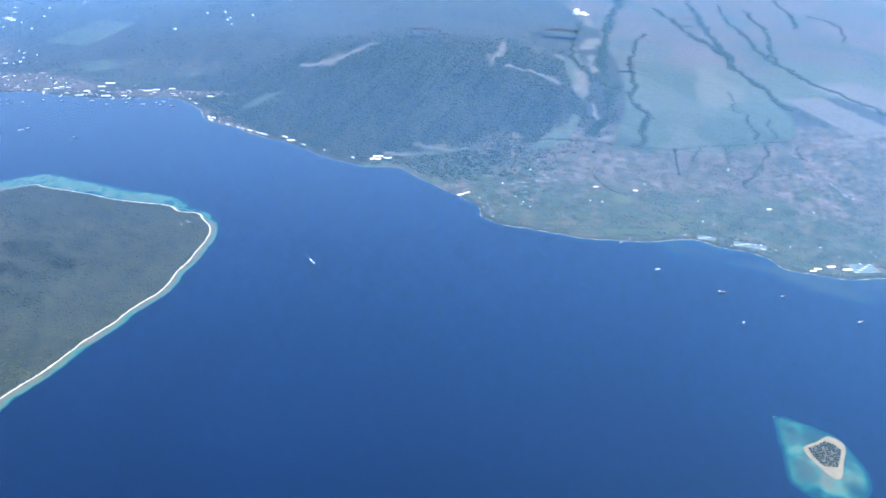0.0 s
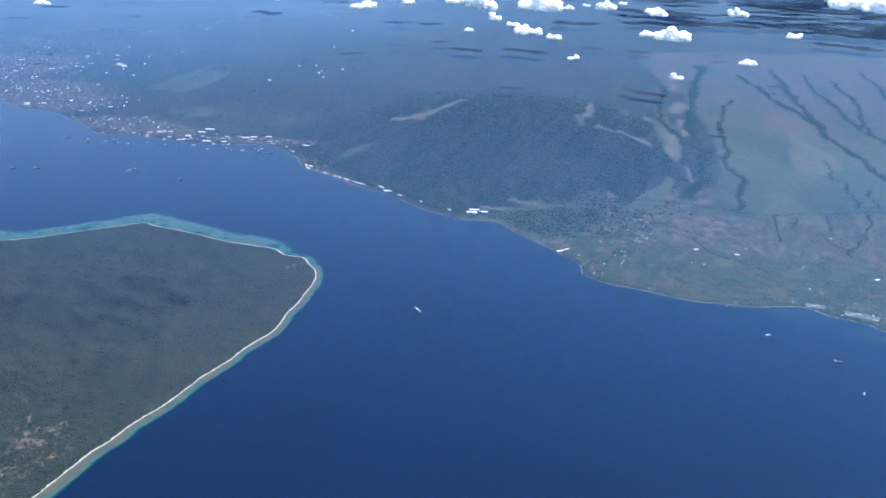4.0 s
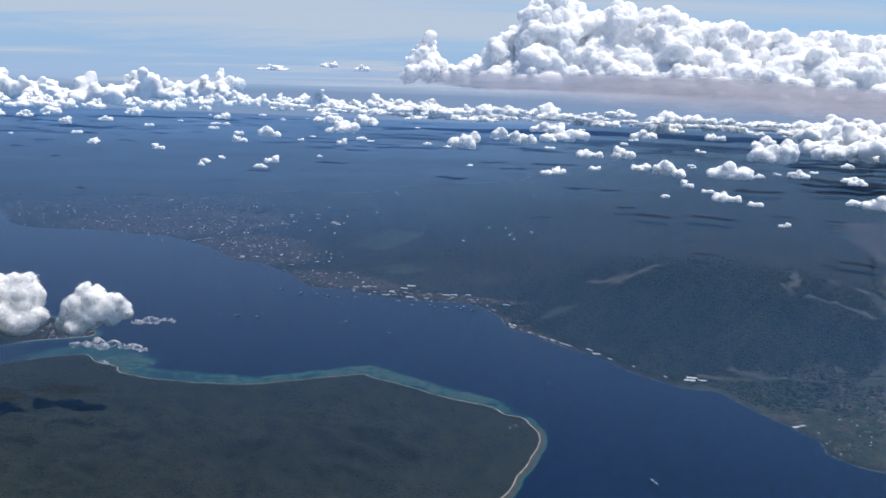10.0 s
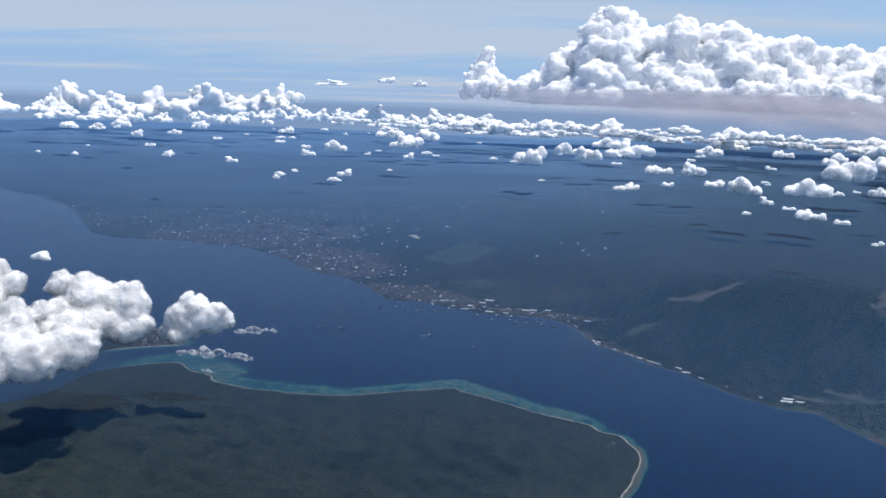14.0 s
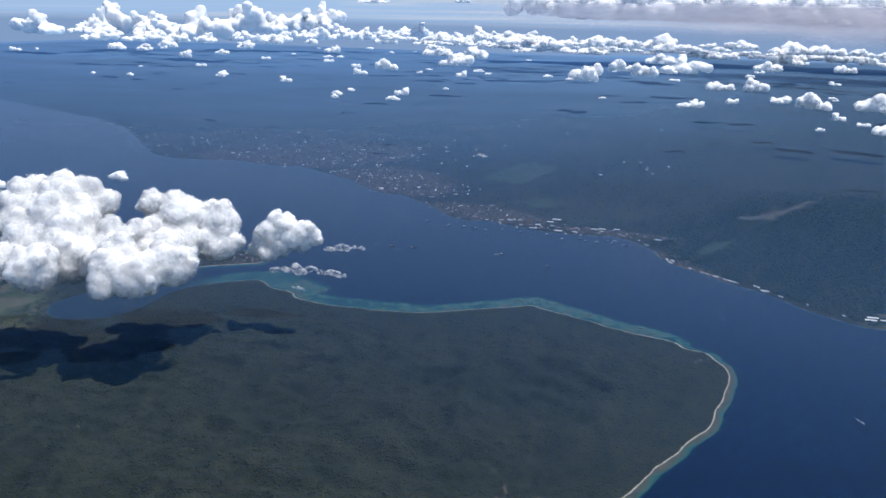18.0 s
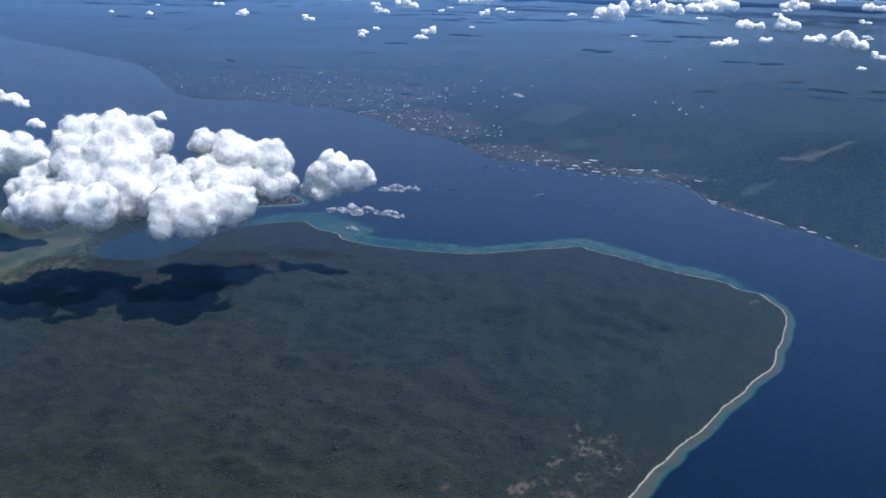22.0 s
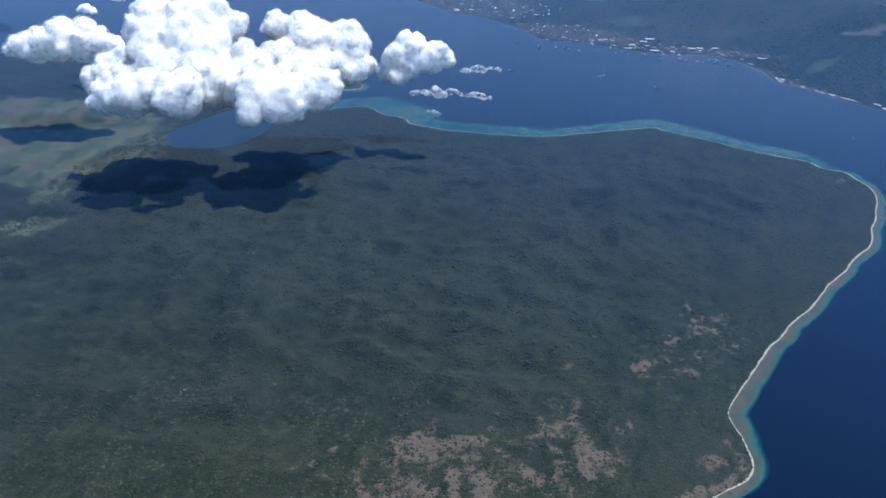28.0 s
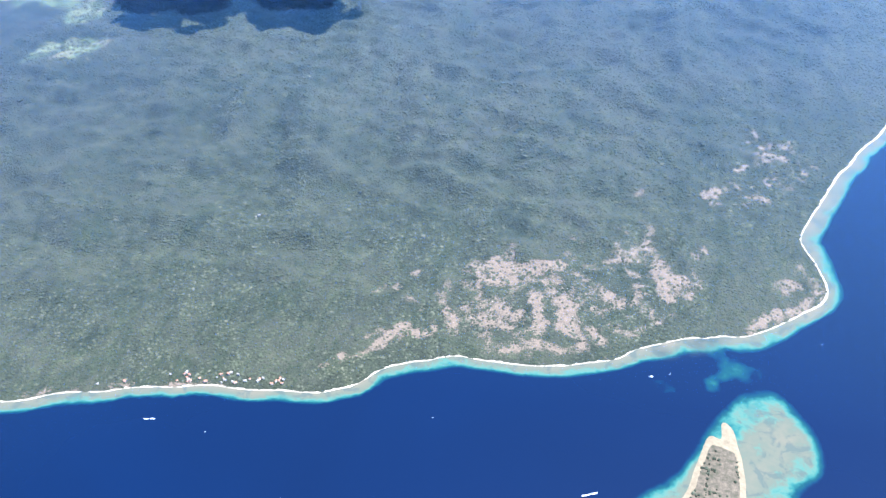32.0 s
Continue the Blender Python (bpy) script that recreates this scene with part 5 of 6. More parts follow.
GULLIES_EAST = [
    ([(454, 1337), (434, 1231), (427, 1152), (413, 1066), (408, 1021), (407, 965), (412, 927), (413, 892), (425, 850), (436, 811), (440, 774)], 2.2),
    ([(483, 1294), (468, 1192), (452, 1116), (427, 1036), (407, 965)], 2.0), ([(557, 1379), (536, 1255), (513, 1175)], 1.8), ([(562, 1257), (577, 1197), (546, 1093)], 1.3),
    ([(313, 844), (303, 795), (304, 753), (299, 714)], 0.9), ([(320, 754), (316, 713)], 0.8)]
HEDGES = [
    ([(80, 707), (90, 726), (110, 728), (129, 724), (149, 719), (190, 702), (223, 697), (244, 702), (298, 704), (320, 704)], 0.6), ([(220, 697), (215, 669), (212, 648)], 0.7), ([(243, 699), (229, 675)], 0.6),
    ([(265, 699), (258, 668)], 0.5), ([(300, 702), (289, 677), (271, 645), (258, 618)], 1.0), ([(324, 700), (323, 667)], 0.8), ([(141, 647), (149, 618), (160, 608)], 0.5)]
for k, (line, wide) in enumerate(GULLIES_WEST + GULLIES_EAST + HEDGES):
    run = curve(line, 12, False, 7.0 if wide > 0.75 else 0.8, 300 + k)
    length = float(np.hypot(*np.diff(run, axis=0).T).sum())
    n_trees = int(length * (wide + 0.5) * 1.6)
    where = gen.uniform(0, len(run) - 1.001, n_trees)
    a = np.floor(where).astype(int)
    f = (where - a)[:, None]
    spread = wide * 0.5 * (0.25 + 1.5 * value_noise(where / 3.0, where * 0 + k, 71))
    spot = run[a] * (1 - f) + run[a + 1] * f + gen.normal(0, 1, (n_trees, 2)) * spread[:, None]
    gx, gy = spot[:, 0], spot[:, 1]
    r = gen.uniform(0.6, 1.3, n_trees) * (0.7 if wide < 1.2 else 1.0)
    clumps("gully_trees", gx, gy, at(Z_MAIN, gx, gy), r, r * 0.8, MAT_CANOPY_WET, "dark line of trees along a stream gully", 20 + k)
# loose trees over the farmland of the coastal plain
forest_tract("farm_trees", 26000, (30, 470), (480, 720), lambda x, y: (at(farm_m, x, y) > 0.3) * np.clip(0.35 + 1.6 * fbm(x / 14, y / 14, 3, 231), 0, 1) * (at(D_MAIN, x, y) > 2), 0.42, 0.8, MAT_CANOPY_WET, Z_MAIN, "trees and hedges scattered between farm plots", 40)
forest_tract("town_trees", 9000, (-1150, 870), (-180, 1350), lambda x, y: (at(D_MAIN, x, y) > 3) * np.clip(0.5 + fbm(x / 30, y / 30, 3, 232), 0, 1), 1.2, 0.6, MAT_CANOPY_WET, Z_MAIN, "trees scattered between the houses of the towns", 41)

# ---- farm plots of the coastal plain: thin sheets of soil or crop, one by one ----


def make_plot_material():
    m, n, bsdf, spot = surface("farm_plot", 0.95, 0.1)
    own = n.add("ShaderNodeObjectInfo").outputs["Random"]
    shade = n.ramp(own, [(0.0, (0.024, 0.038, 0.022)), (0.25, (0.040, 0.060, 0.033)), (0.5, (0.068, 0.058, 0.043)), (0.75, (0.036, 0.050, 0.030)), (1.0, (0.052, 0.070, 0.040))])
    earth = n.ramp(own, [(0.0, (0.044, 0.048, 0.034)), (0.3, (0.090, 0.068, 0.054)), (0.6, (0.120, 0.084, 0.068)), (0.8, (0.046, 0.054, 0.034)), (1.0, (0.140, 0.102, 0.084))])
    inland = n.span(n.math("ADD", n.add("ShaderNodeSeparateXYZ", {0: spot}).outputs[1], n.math("MULTIPLY", n.noise(spot, 0.02, 3.0), 80.0)), 640, 690)
    col = n.mix(inland, shade, earth)
    rows = n.noise(n.add("ShaderNodeMapping", {"Vector": spot, "Scale": (2.0, 0.35, 1.0)}).outputs[0], 1.0, 4.0, 0.6)
    n.link(n.mix(n.span(rows, 0.35, 0.7, 0.0, 0.45), col, rgb(0.05, 0.055, 0.035)), bsdf.inputs["Base Color"])
    return m


MAT_PLOT = make_plot_material()


def farm_plot(cx, cy, wide, deep, turn):
    u, v = np.meshgrid(np.linspace(-0.5, 0.5, 4), np.linspace(-0.5, 0.5, 4))
    edge = 1 + 0.08 * gen.normal(0, 1, u.shape)
    px, py = u * wide * edge, v * deep * edge
    c, s = math.cos(turn), math.sin(turn)
    x, y = cx + px * c - py * s, cy + px * s + py * c
    z = at(Z_MAIN, x, y) + 0.10
    if at(D_MAIN, x, y).min() < 1.5 or at(cane_m, x, y).max() > 0.5:
        return
    ob = sheet("farm_plot", x, y, z, np.ones((3, 3), bool), {}, MAT_PLOT)
    ob.parent = ground_main


made = 0
while made < 290:
    x, y = gen.uniform(55, 400), gen.uniform(485, 720)
    if at(farm_m, x, y) < 0.45 or at(D_MAIN, x, y) < 4:
        continue
    small = gen.random() < 0.6
    farm_plot(x, y, gen.uniform(3, 6) if small else gen.uniform(6, 11), gen.uniform(2, 4) if small else gen.uniform(4, 7), radians(-14 + gen.normal(0, 5)) + 0.0008 * (x - 150))
    made += 1
for x, y, wide, deep, turn in ((147, 543, 34, 9, -3), (181, 556, 16, 10, -4), (179, 545, 10, 6, -4), (139, 606, 22, 16, -15), (155, 600, 14, 14, -15)):
    farm_plot(x, y, wide, deep, radians(turn))

# ---- buildings ----


def make_roof_mix():
    m, n, bsdf, spot = surface("town_roofs", 0.8, 0.2)
    own = n.add("ShaderNodeNewGeometry").outputs["Random Per Island"]
    col = n.ramp(own, [(0.0, (0.09, 0.06, 0.05)), (0.35, (0.14, 0.085, 0.07)), (0.60, (0.17, 0.13, 0.11)), (0.90, (0.26, 0.25, 0.24)), (0.94, (0.7, 0.7, 0.68)), (1.0, (0.8, 0.8, 0.78))])
    n.link(n.mix(n.span(n.noise(spot, 2.0, 4.0), 0.4, 0.7, 0, 0.4), col, rgb(0.12, 0.10, 0.08)), bsdf.inputs["Base Color"])
    return m


MAT_ROOFS = make_roof_mix()


def houses(name, x, y, z, wide, deep, high, turn, label, roof=None):
    """Small gabled houses as one mesh."""
    k = len(x)
    base = np.array([(-.5, -.5, -.3), (.5, -.5, -.3), (.5, .5, -.3), (-.5, .5, -.3), (-.5, -.5, .6), (.5, -.5, .6), (.5, .5, .6), (-.5, .5, .6), (-.5, 0, 1), (.5, 0, 1)])
    tri = np.array([(0, 1, 5), (0, 5, 4), (1, 2, 6), (1, 6, 5), (2, 3, 7), (2, 7, 6), (3, 0, 4), (3, 4, 7), (4, 5, 9), (4, 9, 8), (6, 7, 8), (6, 8, 9), (5, 6, 9), (7, 4, 8)])
    c, s = np.cos(turn)[:, None], np.sin(turn)[:, None]
    px, py = base[None, :, 0] * wide[:, None], base[None, :, 1] * deep[:, None]
    co = np.stack([x[:, None] + px * c - py * s, y[:, None] + px * s + py * c, z[:, None] + base[None, :, 2] * high[:, None]], 2)
    me = raw_mesh(name, co.reshape(-1, 3), (tri[None] + (np.arange(k) * 10)[:, None, None]).reshape(-1, 3), False)
    me.materials.append(roof or MAT_ROOFS)
    return tagged(new(name, me), label, "houses", kind="stuff")


def settlement(name, count, lo, hi, density, size, label, roof=None):
    x, y = scatter(count, lo, hi, None, density)
    k = len(x)
    houses(name, x, y, at(Z_MAIN, x, y), size * gen.uniform(0.7, 1.8, k), size * gen.uniform(0.6, 1.1, k), size * gen.uniform(0.4, 0.7, k), gen.choice([0.3, 1.87], k) + gen.normal(0, 0.2, k), label, roof)


settlement("city_houses", 6500, (-1150, 1070), (-560, 1420), lambda x, y: (at(D_MAIN, x, y) > 2) * at(town_m, x, y) ** 1.5, 1.25, "dense red-roofed houses of a coastal city")
settlement("port_houses", 4500, (-700, 860), (-150, 1120), lambda x, y: (at(D_MAIN, x, y) > 1.5) * np.maximum(at(town_m, x, y), 0.9 * smooth(30, 4, at(D_MAIN, x, y))), 1.1, "mixed roofs of the port town along the shore")
settlement("shore_houses", 1400, (-240, 520), (300, 860), lambda x, y: (at(D_MAIN, x, y) > 1.0) * (at(D_MAIN, x, y) < 9) * 0.75, 0.8, "low houses strung along the beach")
settlement("village_houses", 5200, (30, 490), (460, 700), lambda x, y: (at(D_MAIN, x, y) > 2) * smooth(0.18, 0.5, fbm(x / 26, y / 26, 4, 251)) * (at(cane_m, x, y) < 0.4), 0.75, "small village houses among the fields")
settlement("inland_houses", 2200, (-1700, 1150), (-300, 2100), lambda x, y: (at(D_MAIN, x, y) > 10) * smooth(0.15, 0.5, fbm(x / 60, y / 60, 4, 252)), 2.2, "scattered roofs over the inland plain")
settlement("inland_sheds", 700, (-1900, 1120), (-200, 2300), lambda x, y: (at(D_MAIN, x, y) > 12) * smooth(0.1, 0.5, fbm(x / 90, y / 90, 4, 256)), 2.2, "white sheds scattered over the inland plain", MAT_WHITE_ROOF)
settlement("town_sheds", 420, (-1050, 900), (-330, 1400), lambda x, y: (at(D_MAIN, x, y) > 3) * np.clip(at(town_m, x, y), 0, 1) * smooth(-0.1, 0.4, fbm(x / 40, y / 40, 3, 257)), 1.5, "white sheet roofs among the town houses", MAT_WHITE_ROOF)
settlement("farm_sheds", 240, (40, 490), (440, 690), lambda x, y: (at(D_MAIN, x, y) > 2) * smooth(0.0, 0.4, fbm(x / 30, y / 30, 3, 258)) * (at(cane_m, x, y) < 0.4), 0.55, "pale sheet roofs among the fields", MAT_WHITE_ROOF)
x, y = gen.uniform(-612, -558, 500), gen.uniform(622, 672, 500)
ok = at(D_PEN, x, y) > 1.5
houses("spit_houses", x[ok], y[ok], at(Z_PEN, x[ok], y[ok]), gen.uniform(0.7, 1.6, ok.sum()), gen.uniform(0.6, 1.0, ok.sum()), gen.uniform(0.4, 0.7, ok.sum()), gen.uniform(0, 3, ok.sum()), "red and grey roofs of the ferry town on the spit")


def box_part(name, parent, wide, deep, high, x, y, z, material, label="", taper=1.0):
    bm = bmesh.new()
    bmesh.ops.create_cube(bm, size=1.0)
    for v in bm.verts:
        t = taper if v.co.z > 0 else 1.0
        v.co = Vector((v.co.x * wide * t + x, v.co.y * deep * t + y, v.co.z * high + z))
    bmesh.ops.bevel(bm, geom=list(bm.edges), offset=min(wide, deep, high) * 0.04, segments=1, affect="EDGES")
    return part(name, bm, material, parent, label)


def gable_part(parent, wide, deep, low, ridge, material, over=0.06):
    bm = bmesh.new()
    w, d = wide * (0.5 + over), deep * (0.5 + over)
    top = [bm.verts.new(p) for p in ((-w, -d, low), (w, -d, low), (w, d, low), (-w, d, low), (-w, 0, ridge), (w, 0, ridge))]
    for f in ((0, 1, 5, 4), (2, 3, 4, 5), (1, 2, 5), (3, 0, 4), (3, 2, 1, 0)):
        bm.faces.new([top[i] for i in f])
    return part("roof", bm, material, parent)


def warehouse(roof, label, ridges=1):
    """A long shed, 10 by 4: wall, ribs of gabled roof, door."""
    thing = tagged(new("warehouse"), label, "warehouse", "sheds along the coast")
    box_part("wall", thing, 10, 4, 0.9, 0, 0, 0.3, MAT_WALL)
    cover = gable_part(thing, 10, 4, 0.75, 1.35, roof)
    box_part("door", thing, 1.2, 0.1, 0.55, 2.5, -2.03, 0.3, MAT_GREY_ROOF)
    box_part("roof_vent", cover, 4.0, 0.35, 0.2, 0, 0, 1.38, MAT_GREY_ROOF)
    return thing


SHEDS = [warehouse(MAT_WHITE_ROOF, "long warehouse with a bright white sheet roof"), warehouse(MAT_GREY_ROOF, "long warehouse with a grey sheet roof"), warehouse(MAT_TILE_ROOF, "long hall with a clay tile roof")]
shed_used = [False, False, False]


def put_shed(kind, x, y, length, turn):
    m = Matrix.Translation((x, y, float(at(Z_MAIN, x, y)) + 0.05)) @ Matrix.Rotation(radians(turn), 4, "Z")
    s = length / 11.5
    if not shed_used[kind]:
        shed_used[kind] = True
        ob = SHEDS[kind]
        ob.matrix_world = m
    else:
        ob = copy_thing(SHEDS[kind], m)
    ob.scale = (s, s, s)


LANDMARK_SHEDS = [
    (0, -36, 687, 15, 4), (0, -34, 693.5, 14, 4), (0, -26, 690, 11, 4), (0, -322, 871, 15, 2), (0, -338, 906, 13, 4), (0, -333, 918, 16, 4), (0, -286, 893, 14, 3), (0, -278, 897, 12, 3),
    (1, -350, 872, 14, 3), (0, -304, 873, 9, 2), (1, -216, 874, 13, -10), (0, -196, 800, 9, -40), (0, -155, 762, 9, -35), (0, -120, 744, 10, -35), (0, -112, 735, 8, -35), (0, 33, 609, 9, 30), (1, 38, 613, 8, 30),
    (0, 258, 487, 8, 5), (0, 268, 490, 9, 5), (0, 277, 486, 10, 5), (0, 254, 484, 7, 5), (0, 228, 503, 5, -30), (0, 139, 622, 6, 10), (0, 169, 616, 6, -10), (0, 261, 582, 6, 15)]
for kind, x, y, length, turn in LANDMARK_SHEDS:
    put_shed(kind, x, y, length * 0.62, turn)
for k in range(75):
    u = gen.random()
    x, y = -460 - 260 * u + gen.normal(0, 34), 965 + 170 * u + gen.normal(0, 34)
    if at(D_MAIN, x, y) > 4:
        put_shed(int(gen.choice([0, 0, 1, 1, 2])), x, y, gen.uniform(2.5, 7), gen.choice([10, 100]) + gen.normal(0, 8))
for k in range(28):
    x = gen.uniform(-440, -250)
    y = 868 + gen.uniform(6, 40) - 0.06 * (x + 340)
    if at(D_MAIN, x, y) > 2.5:
        put_shed(int(gen.choice([0, 1, 2])), x, y, gen.uniform(2.5, 7), gen.normal(5, 6))
for k in range(22):
    x, y = gen.uniform(-900, -560), gen.uniform(1150, 1380)
    put_shed(int(gen.choice([0, 1])), x, y, gen.uniform(3, 8), gen.choice([15, 105]))
for k in range(24):
    u = gen.random() ** 1.3
    x, y = -205 + 165 * u, 798 - 118 * u
    back = 2.0 + 4.0 * gen.random() ** 2
    for step in range(60):
        if at(D_MAIN, x, y) > back:
            break
        x, y = x + 0.4, y + 0.5
    put_shed(int(gen.choice([0, 1, 1, 2])), x, y, gen.uniform(1.6, 5.0), -37 + gen.normal(0, 14))

# ponds and greenhouses by the eastern shore


def pond_field(x, y, cols, rows, cell, turn, label):
    thing = tagged(new("pond_field"), label, "ponds")
    thing.matrix_world = Matrix.Translation((x, y, float(at(Z_MAIN, x, y)) + 0.1)) @ Matrix.Rotation(radians(turn), 4, "Z")
    box_part("bank", thing, cols * cell + 0.6, rows * cell * 0.7 + 0.6, 0.3, 0, 0, 0, MAT_BANK)
    for i in range(cols):
        for j in range(rows):
            bm = bmesh.new()
            bmesh.ops.create_grid(bm, x_segments=1, y_segments=1, size=0.5)
            for v in bm.verts:
                v.co = Vector((v.co.x * (cell - 0.4) + (i - cols / 2 + 0.5) * cell, v.co.y * (cell * 0.7 - 0.4) + (j - rows / 2 + 0.5) * cell * 0.7, 0.16))
            part("pond", bm, MAT_POND if (i * 7 + j * 3) % 5 else MAT_POND_PALE, thing)


MAT_POND = make_plain("pond_water", (0.08, 0.12, 0.13), 0.25, 0.3, 0.6)
MAT_POND_PALE = make_plain("pond_liner", (0.19, 0.22, 0.22), 0.4, 0.3, 0.6)
pond_field(226, 521, 6, 3, 3.4, -22, "pale grey fish ponds with concrete banks")
pond_field(200, 533, 4, 3, 2.8, -15, "grey fish ponds beside the shore")
pond_field(288, 488, 5, 5, 3.4, 5, "dark plots in a walled grid beside white halls")

# jetties of the port


def jetty(x, y, length, turn, label):
    thing = tagged(new("jetty"), label, "jetty", "jetties of the port")
    thing.matrix_world = Matrix.Translation((x, y, 0.0)) @ Matrix.Rotation(radians(turn), 4, "Z")
    deck = box_part("deck", thing, length, 1.1, 0.25, length / 2, 0, 0.45, MAT_CONCRETE)
    box_part("head", thing, 1.6, 3.2, 0.3, length, 0, 0.46, MAT_CONCRETE)
    for k in range(4):
        box_part("pile", deck, 0.3, 0.3, 1.2, length * (k + 0.7) / 4, 0, -0.2, MAT_CONCRETE)


for x, y, length, turn in ((-391, 887, 12, -75), (-368, 874, 7, -85), (-312, 866, 6, -90), (-296, 868, 6, -95), (-778, 1098, 14, -65), (-228, 852, 5, -40), (-566, 645, 7, 60)):
    jetty(x, y, length, turn, "concrete jetty reaching from the port shore")

# ---- ships and boats ----


def hull_mesh(length, wide, high):
    bm = bmesh.new()
    rings = []
    for s, w, lift in ((-0.5, 0.75, 0.0), (-0.42, 0.95, 0.0), (0.1, 1.0, 0.0), (0.32, 0.8, 0.05), (0.5, 0.06, 0.22)):
        x = s * length
        rings.append([bm.verts.new(p) for p in ((x, -wide * 0.5 * w, high * (1 + lift)), (x, -wide * 0.38 * w, -0.25 * high), (x, wide * 0.38 * w, -0.25 * high), (x, wide * 0.5 * w, high * (1 + lift)))])
    for a, b in zip(rings, rings[1:]):
        for i in range(3):
            bm.faces.new((a[i], b[i], b[i + 1], a[i + 1]))
        bm.faces.new((a[3], b[3], b[0], a[0]))
    bm.faces.new(rings[0])
    bm.faces.new(rings[-1][::-1])
    bmesh.ops.recalc_face_normals(bm, faces=bm.faces)
    return bm


def ship(length, hull, label, ferry):
    name = "ferry" if ferry else "cargo_ship"
    thing = tagged(new(name), label, "ship", "ships in the strait")
    w, h = length * 0.2, length * 0.09
    part("hull", hull_mesh(length, w, h), hull, thing)
    if ferry:
        house = box_part("deckhouse", thing, length * 0.62, w * 0.85, h * 0.8, -length * 0.06, 0, h * 1.4, MAT_SHIP_WHITE, "", 0.94)
        box_part("bridge", house, length * 0.14, w * 0.7, h * 0.5, length * 0.16, 0, h * 2.0, MAT_SHIP_WHITE)
        box_part("funnel", house, length * 0.06, w * 0.25, h * 0.8, -length * 0.22, 0, h * 2.1, MAT_STEEL_RED)
    else:
        box_part("deckhouse", thing, length * 0.14, w * 0.8, h * 1.6, -length * 0.36, 0, h * 1.7, MAT_SHIP_WHITE, "", 0.9)
        for k in range(3):
            box_part("hatch", thing, length * 0.16, w * 0.6, h * 0.3, -length * 0.16 + k * length * 0.2, 0, h * 1.1, MAT_DECK)
        box_part("mast", thing, length * 0.02, length * 0.02, h * 1.8, length * 0.36, 0, h * 2.0, MAT_DECK)
    return thing


def boat(length, label):
    thing = tagged(new("motor_boat"), label, "boat", "small boats")
    part("hull", hull_mesh(length, length * 0.28, length * 0.1), MAT_SHIP_WHITE, thing)
    box_part("cabin", thing, length * 0.3, length * 0.18, length * 0.1, -length * 0.05, 0, length * 0.14, MAT_SHIP_WHITE)
    box_part("awning", thing, length * 0.25, length * 0.2, length * 0.02, -length * 0.3, 0, length * 0.2, MAT_STEEL_BLUE)
    return thing


def wake(x, y, length, wide, turn):
    """Foam behind a boat: a tapering, ragged strip on the water."""
    g = random.Random(int(x * 7 + y))
    bm = bmesh.new()
    last = None
    for k in range(13):
        s = k / 12
        half = wide * (0.15 + 0.6 * s) * g.uniform(0.6, 1.2) * (1 - 0.8 * s * s)
        pair = [bm.verts.new((-s * length, off * half + g.uniform(-0.05, 0.05), 0.03)) for off in (-1, 1)]
        if last:
            bm.faces.new((last[0], pair[0], pair[1], last[1]))
        last = pair
    bmesh.ops.recalc_face_normals(bm, faces=bm.faces)
    ob = part("wake", bm, MAT_FOAM, None)
    ob.matrix_world = Matrix.Translation((x, y, 0.0)) @ Matrix.Rotation(radians(turn), 4, "Z")
    tagged(ob, "white foam trailing a moving boat", "wake", kind="stuff")


SHIP_KINDS = [ship(5.0, MAT_STEEL_BLUE, "white and blue car ferry under way", True), ship(6.0, MAT_STEEL_RED, "rust-red cargo ship lying at anchor", False), ship(5.0, MAT_SHIP_WHITE, "white passenger ferry near the port", True)]
ship_used = [False] * 3


def put_ship(kind, x, y, turn, size=1.0):
    m = Matrix.Translation((x, y, 0.02)) @ Matrix.Rotation(radians(turn), 4, "Z")
    if ship_used[kind]:
        ob = copy_thing(SHIP_KINDS[kind], m)
    else:
        ship_used[kind] = True
        ob = SHIP_KINDS[kind]
        ob.matrix_world = m
    ob.scale = (size, size, size)


SHIPS = [
    (2, -65, 490, -60, 0.55), (2, 154, 485, 15, 0.75), (1, 186, 455, -5, 0.85), (1, 222, 450, 15, 0.7), (2, 187, 419, 60, 0.55), (1, 255, 420, 30, 0.8), (0, 139, 525, 5, 0.5),
    (0, -146, 646, 40, 0.45), (1, -304, 735, -10, 0.8), (0, -356, 759, 35, 0.9), (1, -464, 743, 5, 0.9), (1, -443, 746, 10, 0.9), (0, -483, 744, 70, 0.5), (1, -413, 852, 10, 0.7),
    (0, -259, 843, 5, 0.9), (2, -276, 843, 0, 0.9)]
for row in SHIPS:
    put_ship(*row)
for k in range(16):
    x = -470 + 235 * (k + gen.random()) / 16
    put_ship(int(gen.integers(0, 3)), x, 862 - gen.uniform(4, 26) + 0.12 * max(0, -400 - x), gen.uniform(-20, 20), gen.uniform(0.55, 0.9))
wake(-66.2, 492.2, 5.0, 0.9, -60)
wake(-358, 757.5, 6.0, 0.8, 35)
launch = boat(1.5, "small white dive boat over the reef")
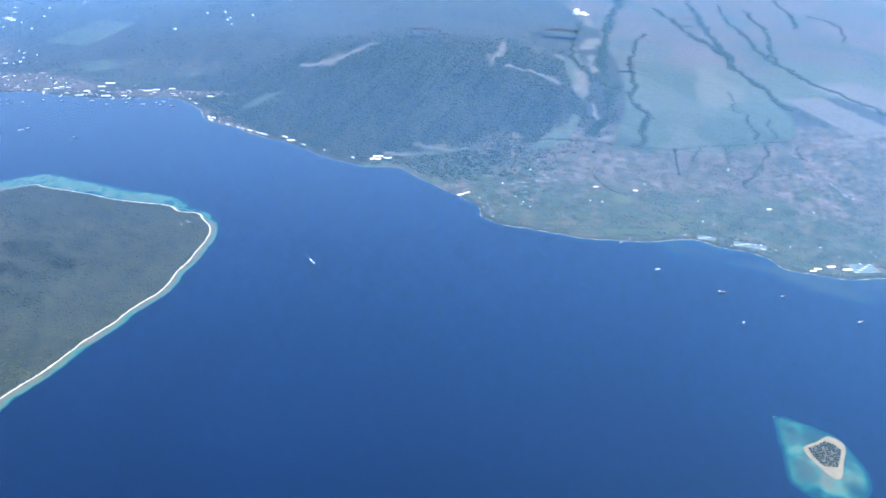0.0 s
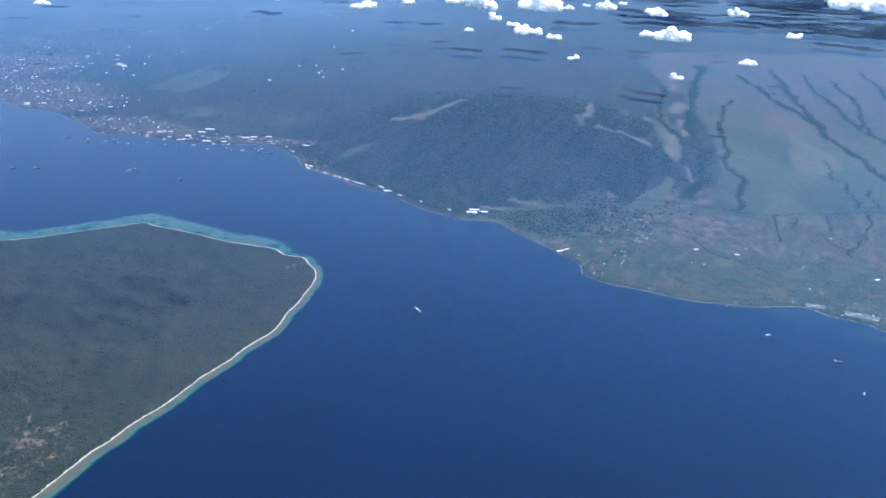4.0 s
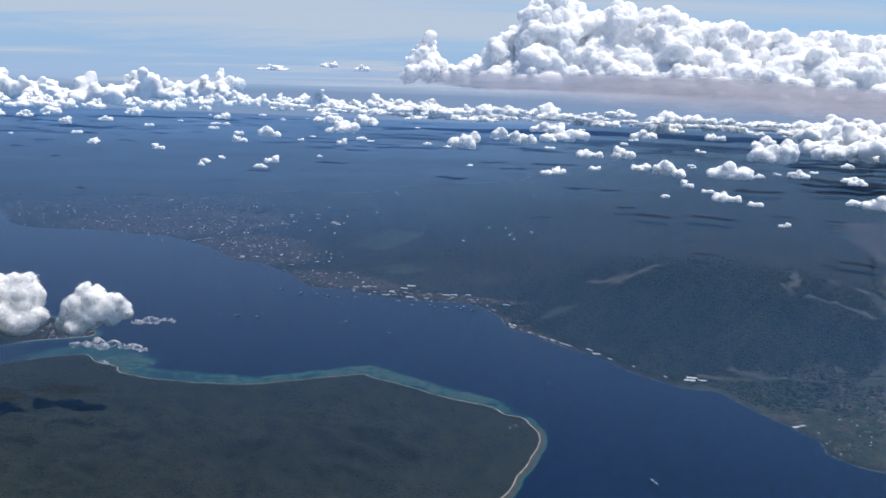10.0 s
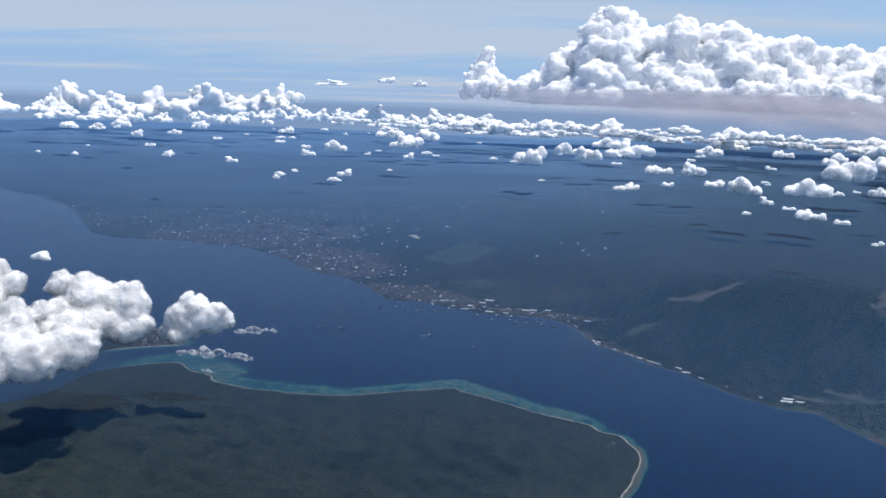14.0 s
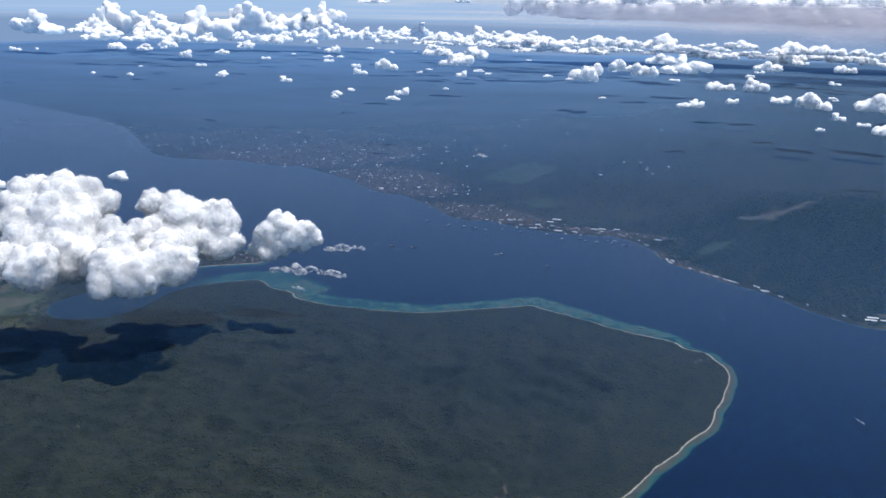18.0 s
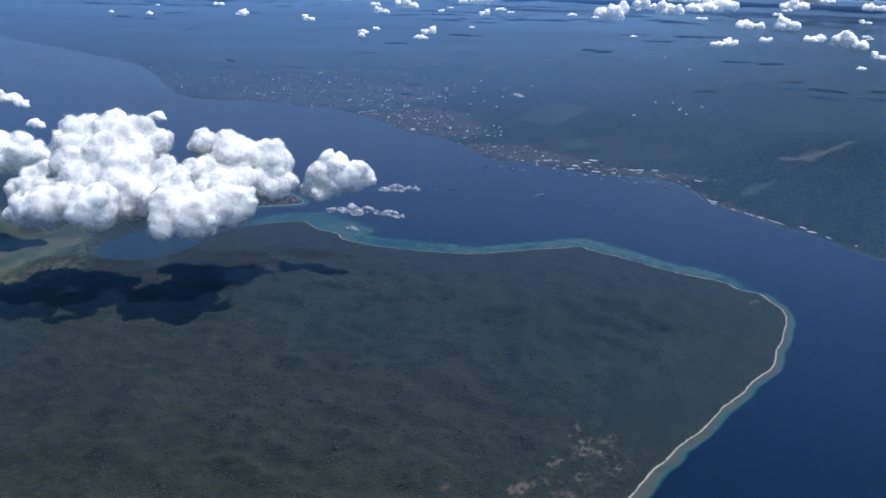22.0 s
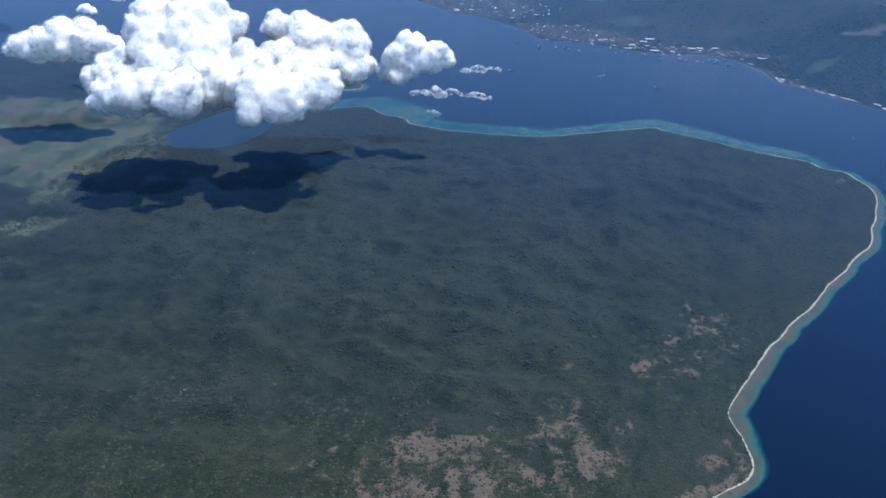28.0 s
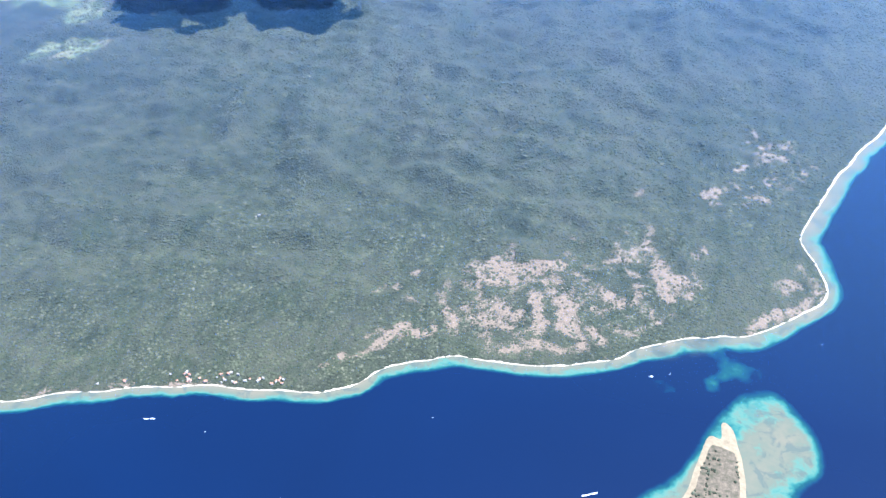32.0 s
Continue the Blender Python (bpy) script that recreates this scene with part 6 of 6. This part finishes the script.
launch.matrix_world = Matrix.Translation((-268, 163.4, 0.03)) @ Matrix.Rotation(radians(25), 4, "Z")
for x, y, turn, s in ((-262, 167, 80, 0.6), (-419, 90, 20, 1.0), (-277, 109.5, 32, 1.2), (-400, 91, 70, 0.4), (-333, 121, 10, 0.4), (-212, 200, 30, 0.5), (171, 330, 80, 0.8), (174, 328, 40, 0.5)):
    copy_thing(launch, Matrix.Translation((x, y, 0.03)) @ Matrix.Rotation(radians(turn), 4, "Z")).scale = (s, s, s)
wake(-278, 108.9, 3.0, 0.45, 32)
wake(-420, 89.7, 2.2, 0.3, 20)
# a few pale roofs in the forest and small houses behind the beach


def hut(roof, label):
    thing = tagged(new("hut"), label, "hut", "huts on the peninsula")
    box_part("wall", thing, 0.9, 0.6, 0.5, 0, 0, 0.2, MAT_WALL)
    gable_part(thing, 0.9, 0.6, 0.45, 0.75, roof, 0.12)
    return thing


MAT_HUT_ROOF = make_plain("weathered_sheet_roof", (0.20, 0.19, 0.175), 0.7)
HUTS = [hut(MAT_HUT_ROOF, "grey-roofed hut among the trees"), hut(MAT_TILE_ROOF, "tile-roofed house behind the beach")]
hut_used = [False, False]
HUT_SPOTS = [(0, -441, 199), (0, -440, 200.4), (0, -160, 552), (0, -158, 549), (0, -163, 547), (1, -155, 555), (0, -500, 583), (0, -506, 586), (0, -445, 96.5), (1, -437, 100.5)]
for k in range(34):
    x = gen.uniform(-425, -385)
    HUT_SPOTS.append((int(gen.random() < 0.65), x, 104.5 + (x + 420) * 0.31 + 2.2 + gen.random() ** 2 * 5))
for kind, x, y in HUT_SPOTS:
    if at(D_PEN, x, y) < 1.2:
        continue
    m = Matrix.Translation((x, y, float(at(Z_PEN, x, y)) + 0.2)) @ Matrix.Rotation(x, 4, "Z")
    if hut_used[kind]:
        ob = copy_thing(HUTS[kind], m)
    else:
        hut_used[kind], ob = True, HUTS[kind]
        ob.matrix_world = m
    size = 0.6 + 0.5 * gen.random()
    ob.scale = (size, size, size)
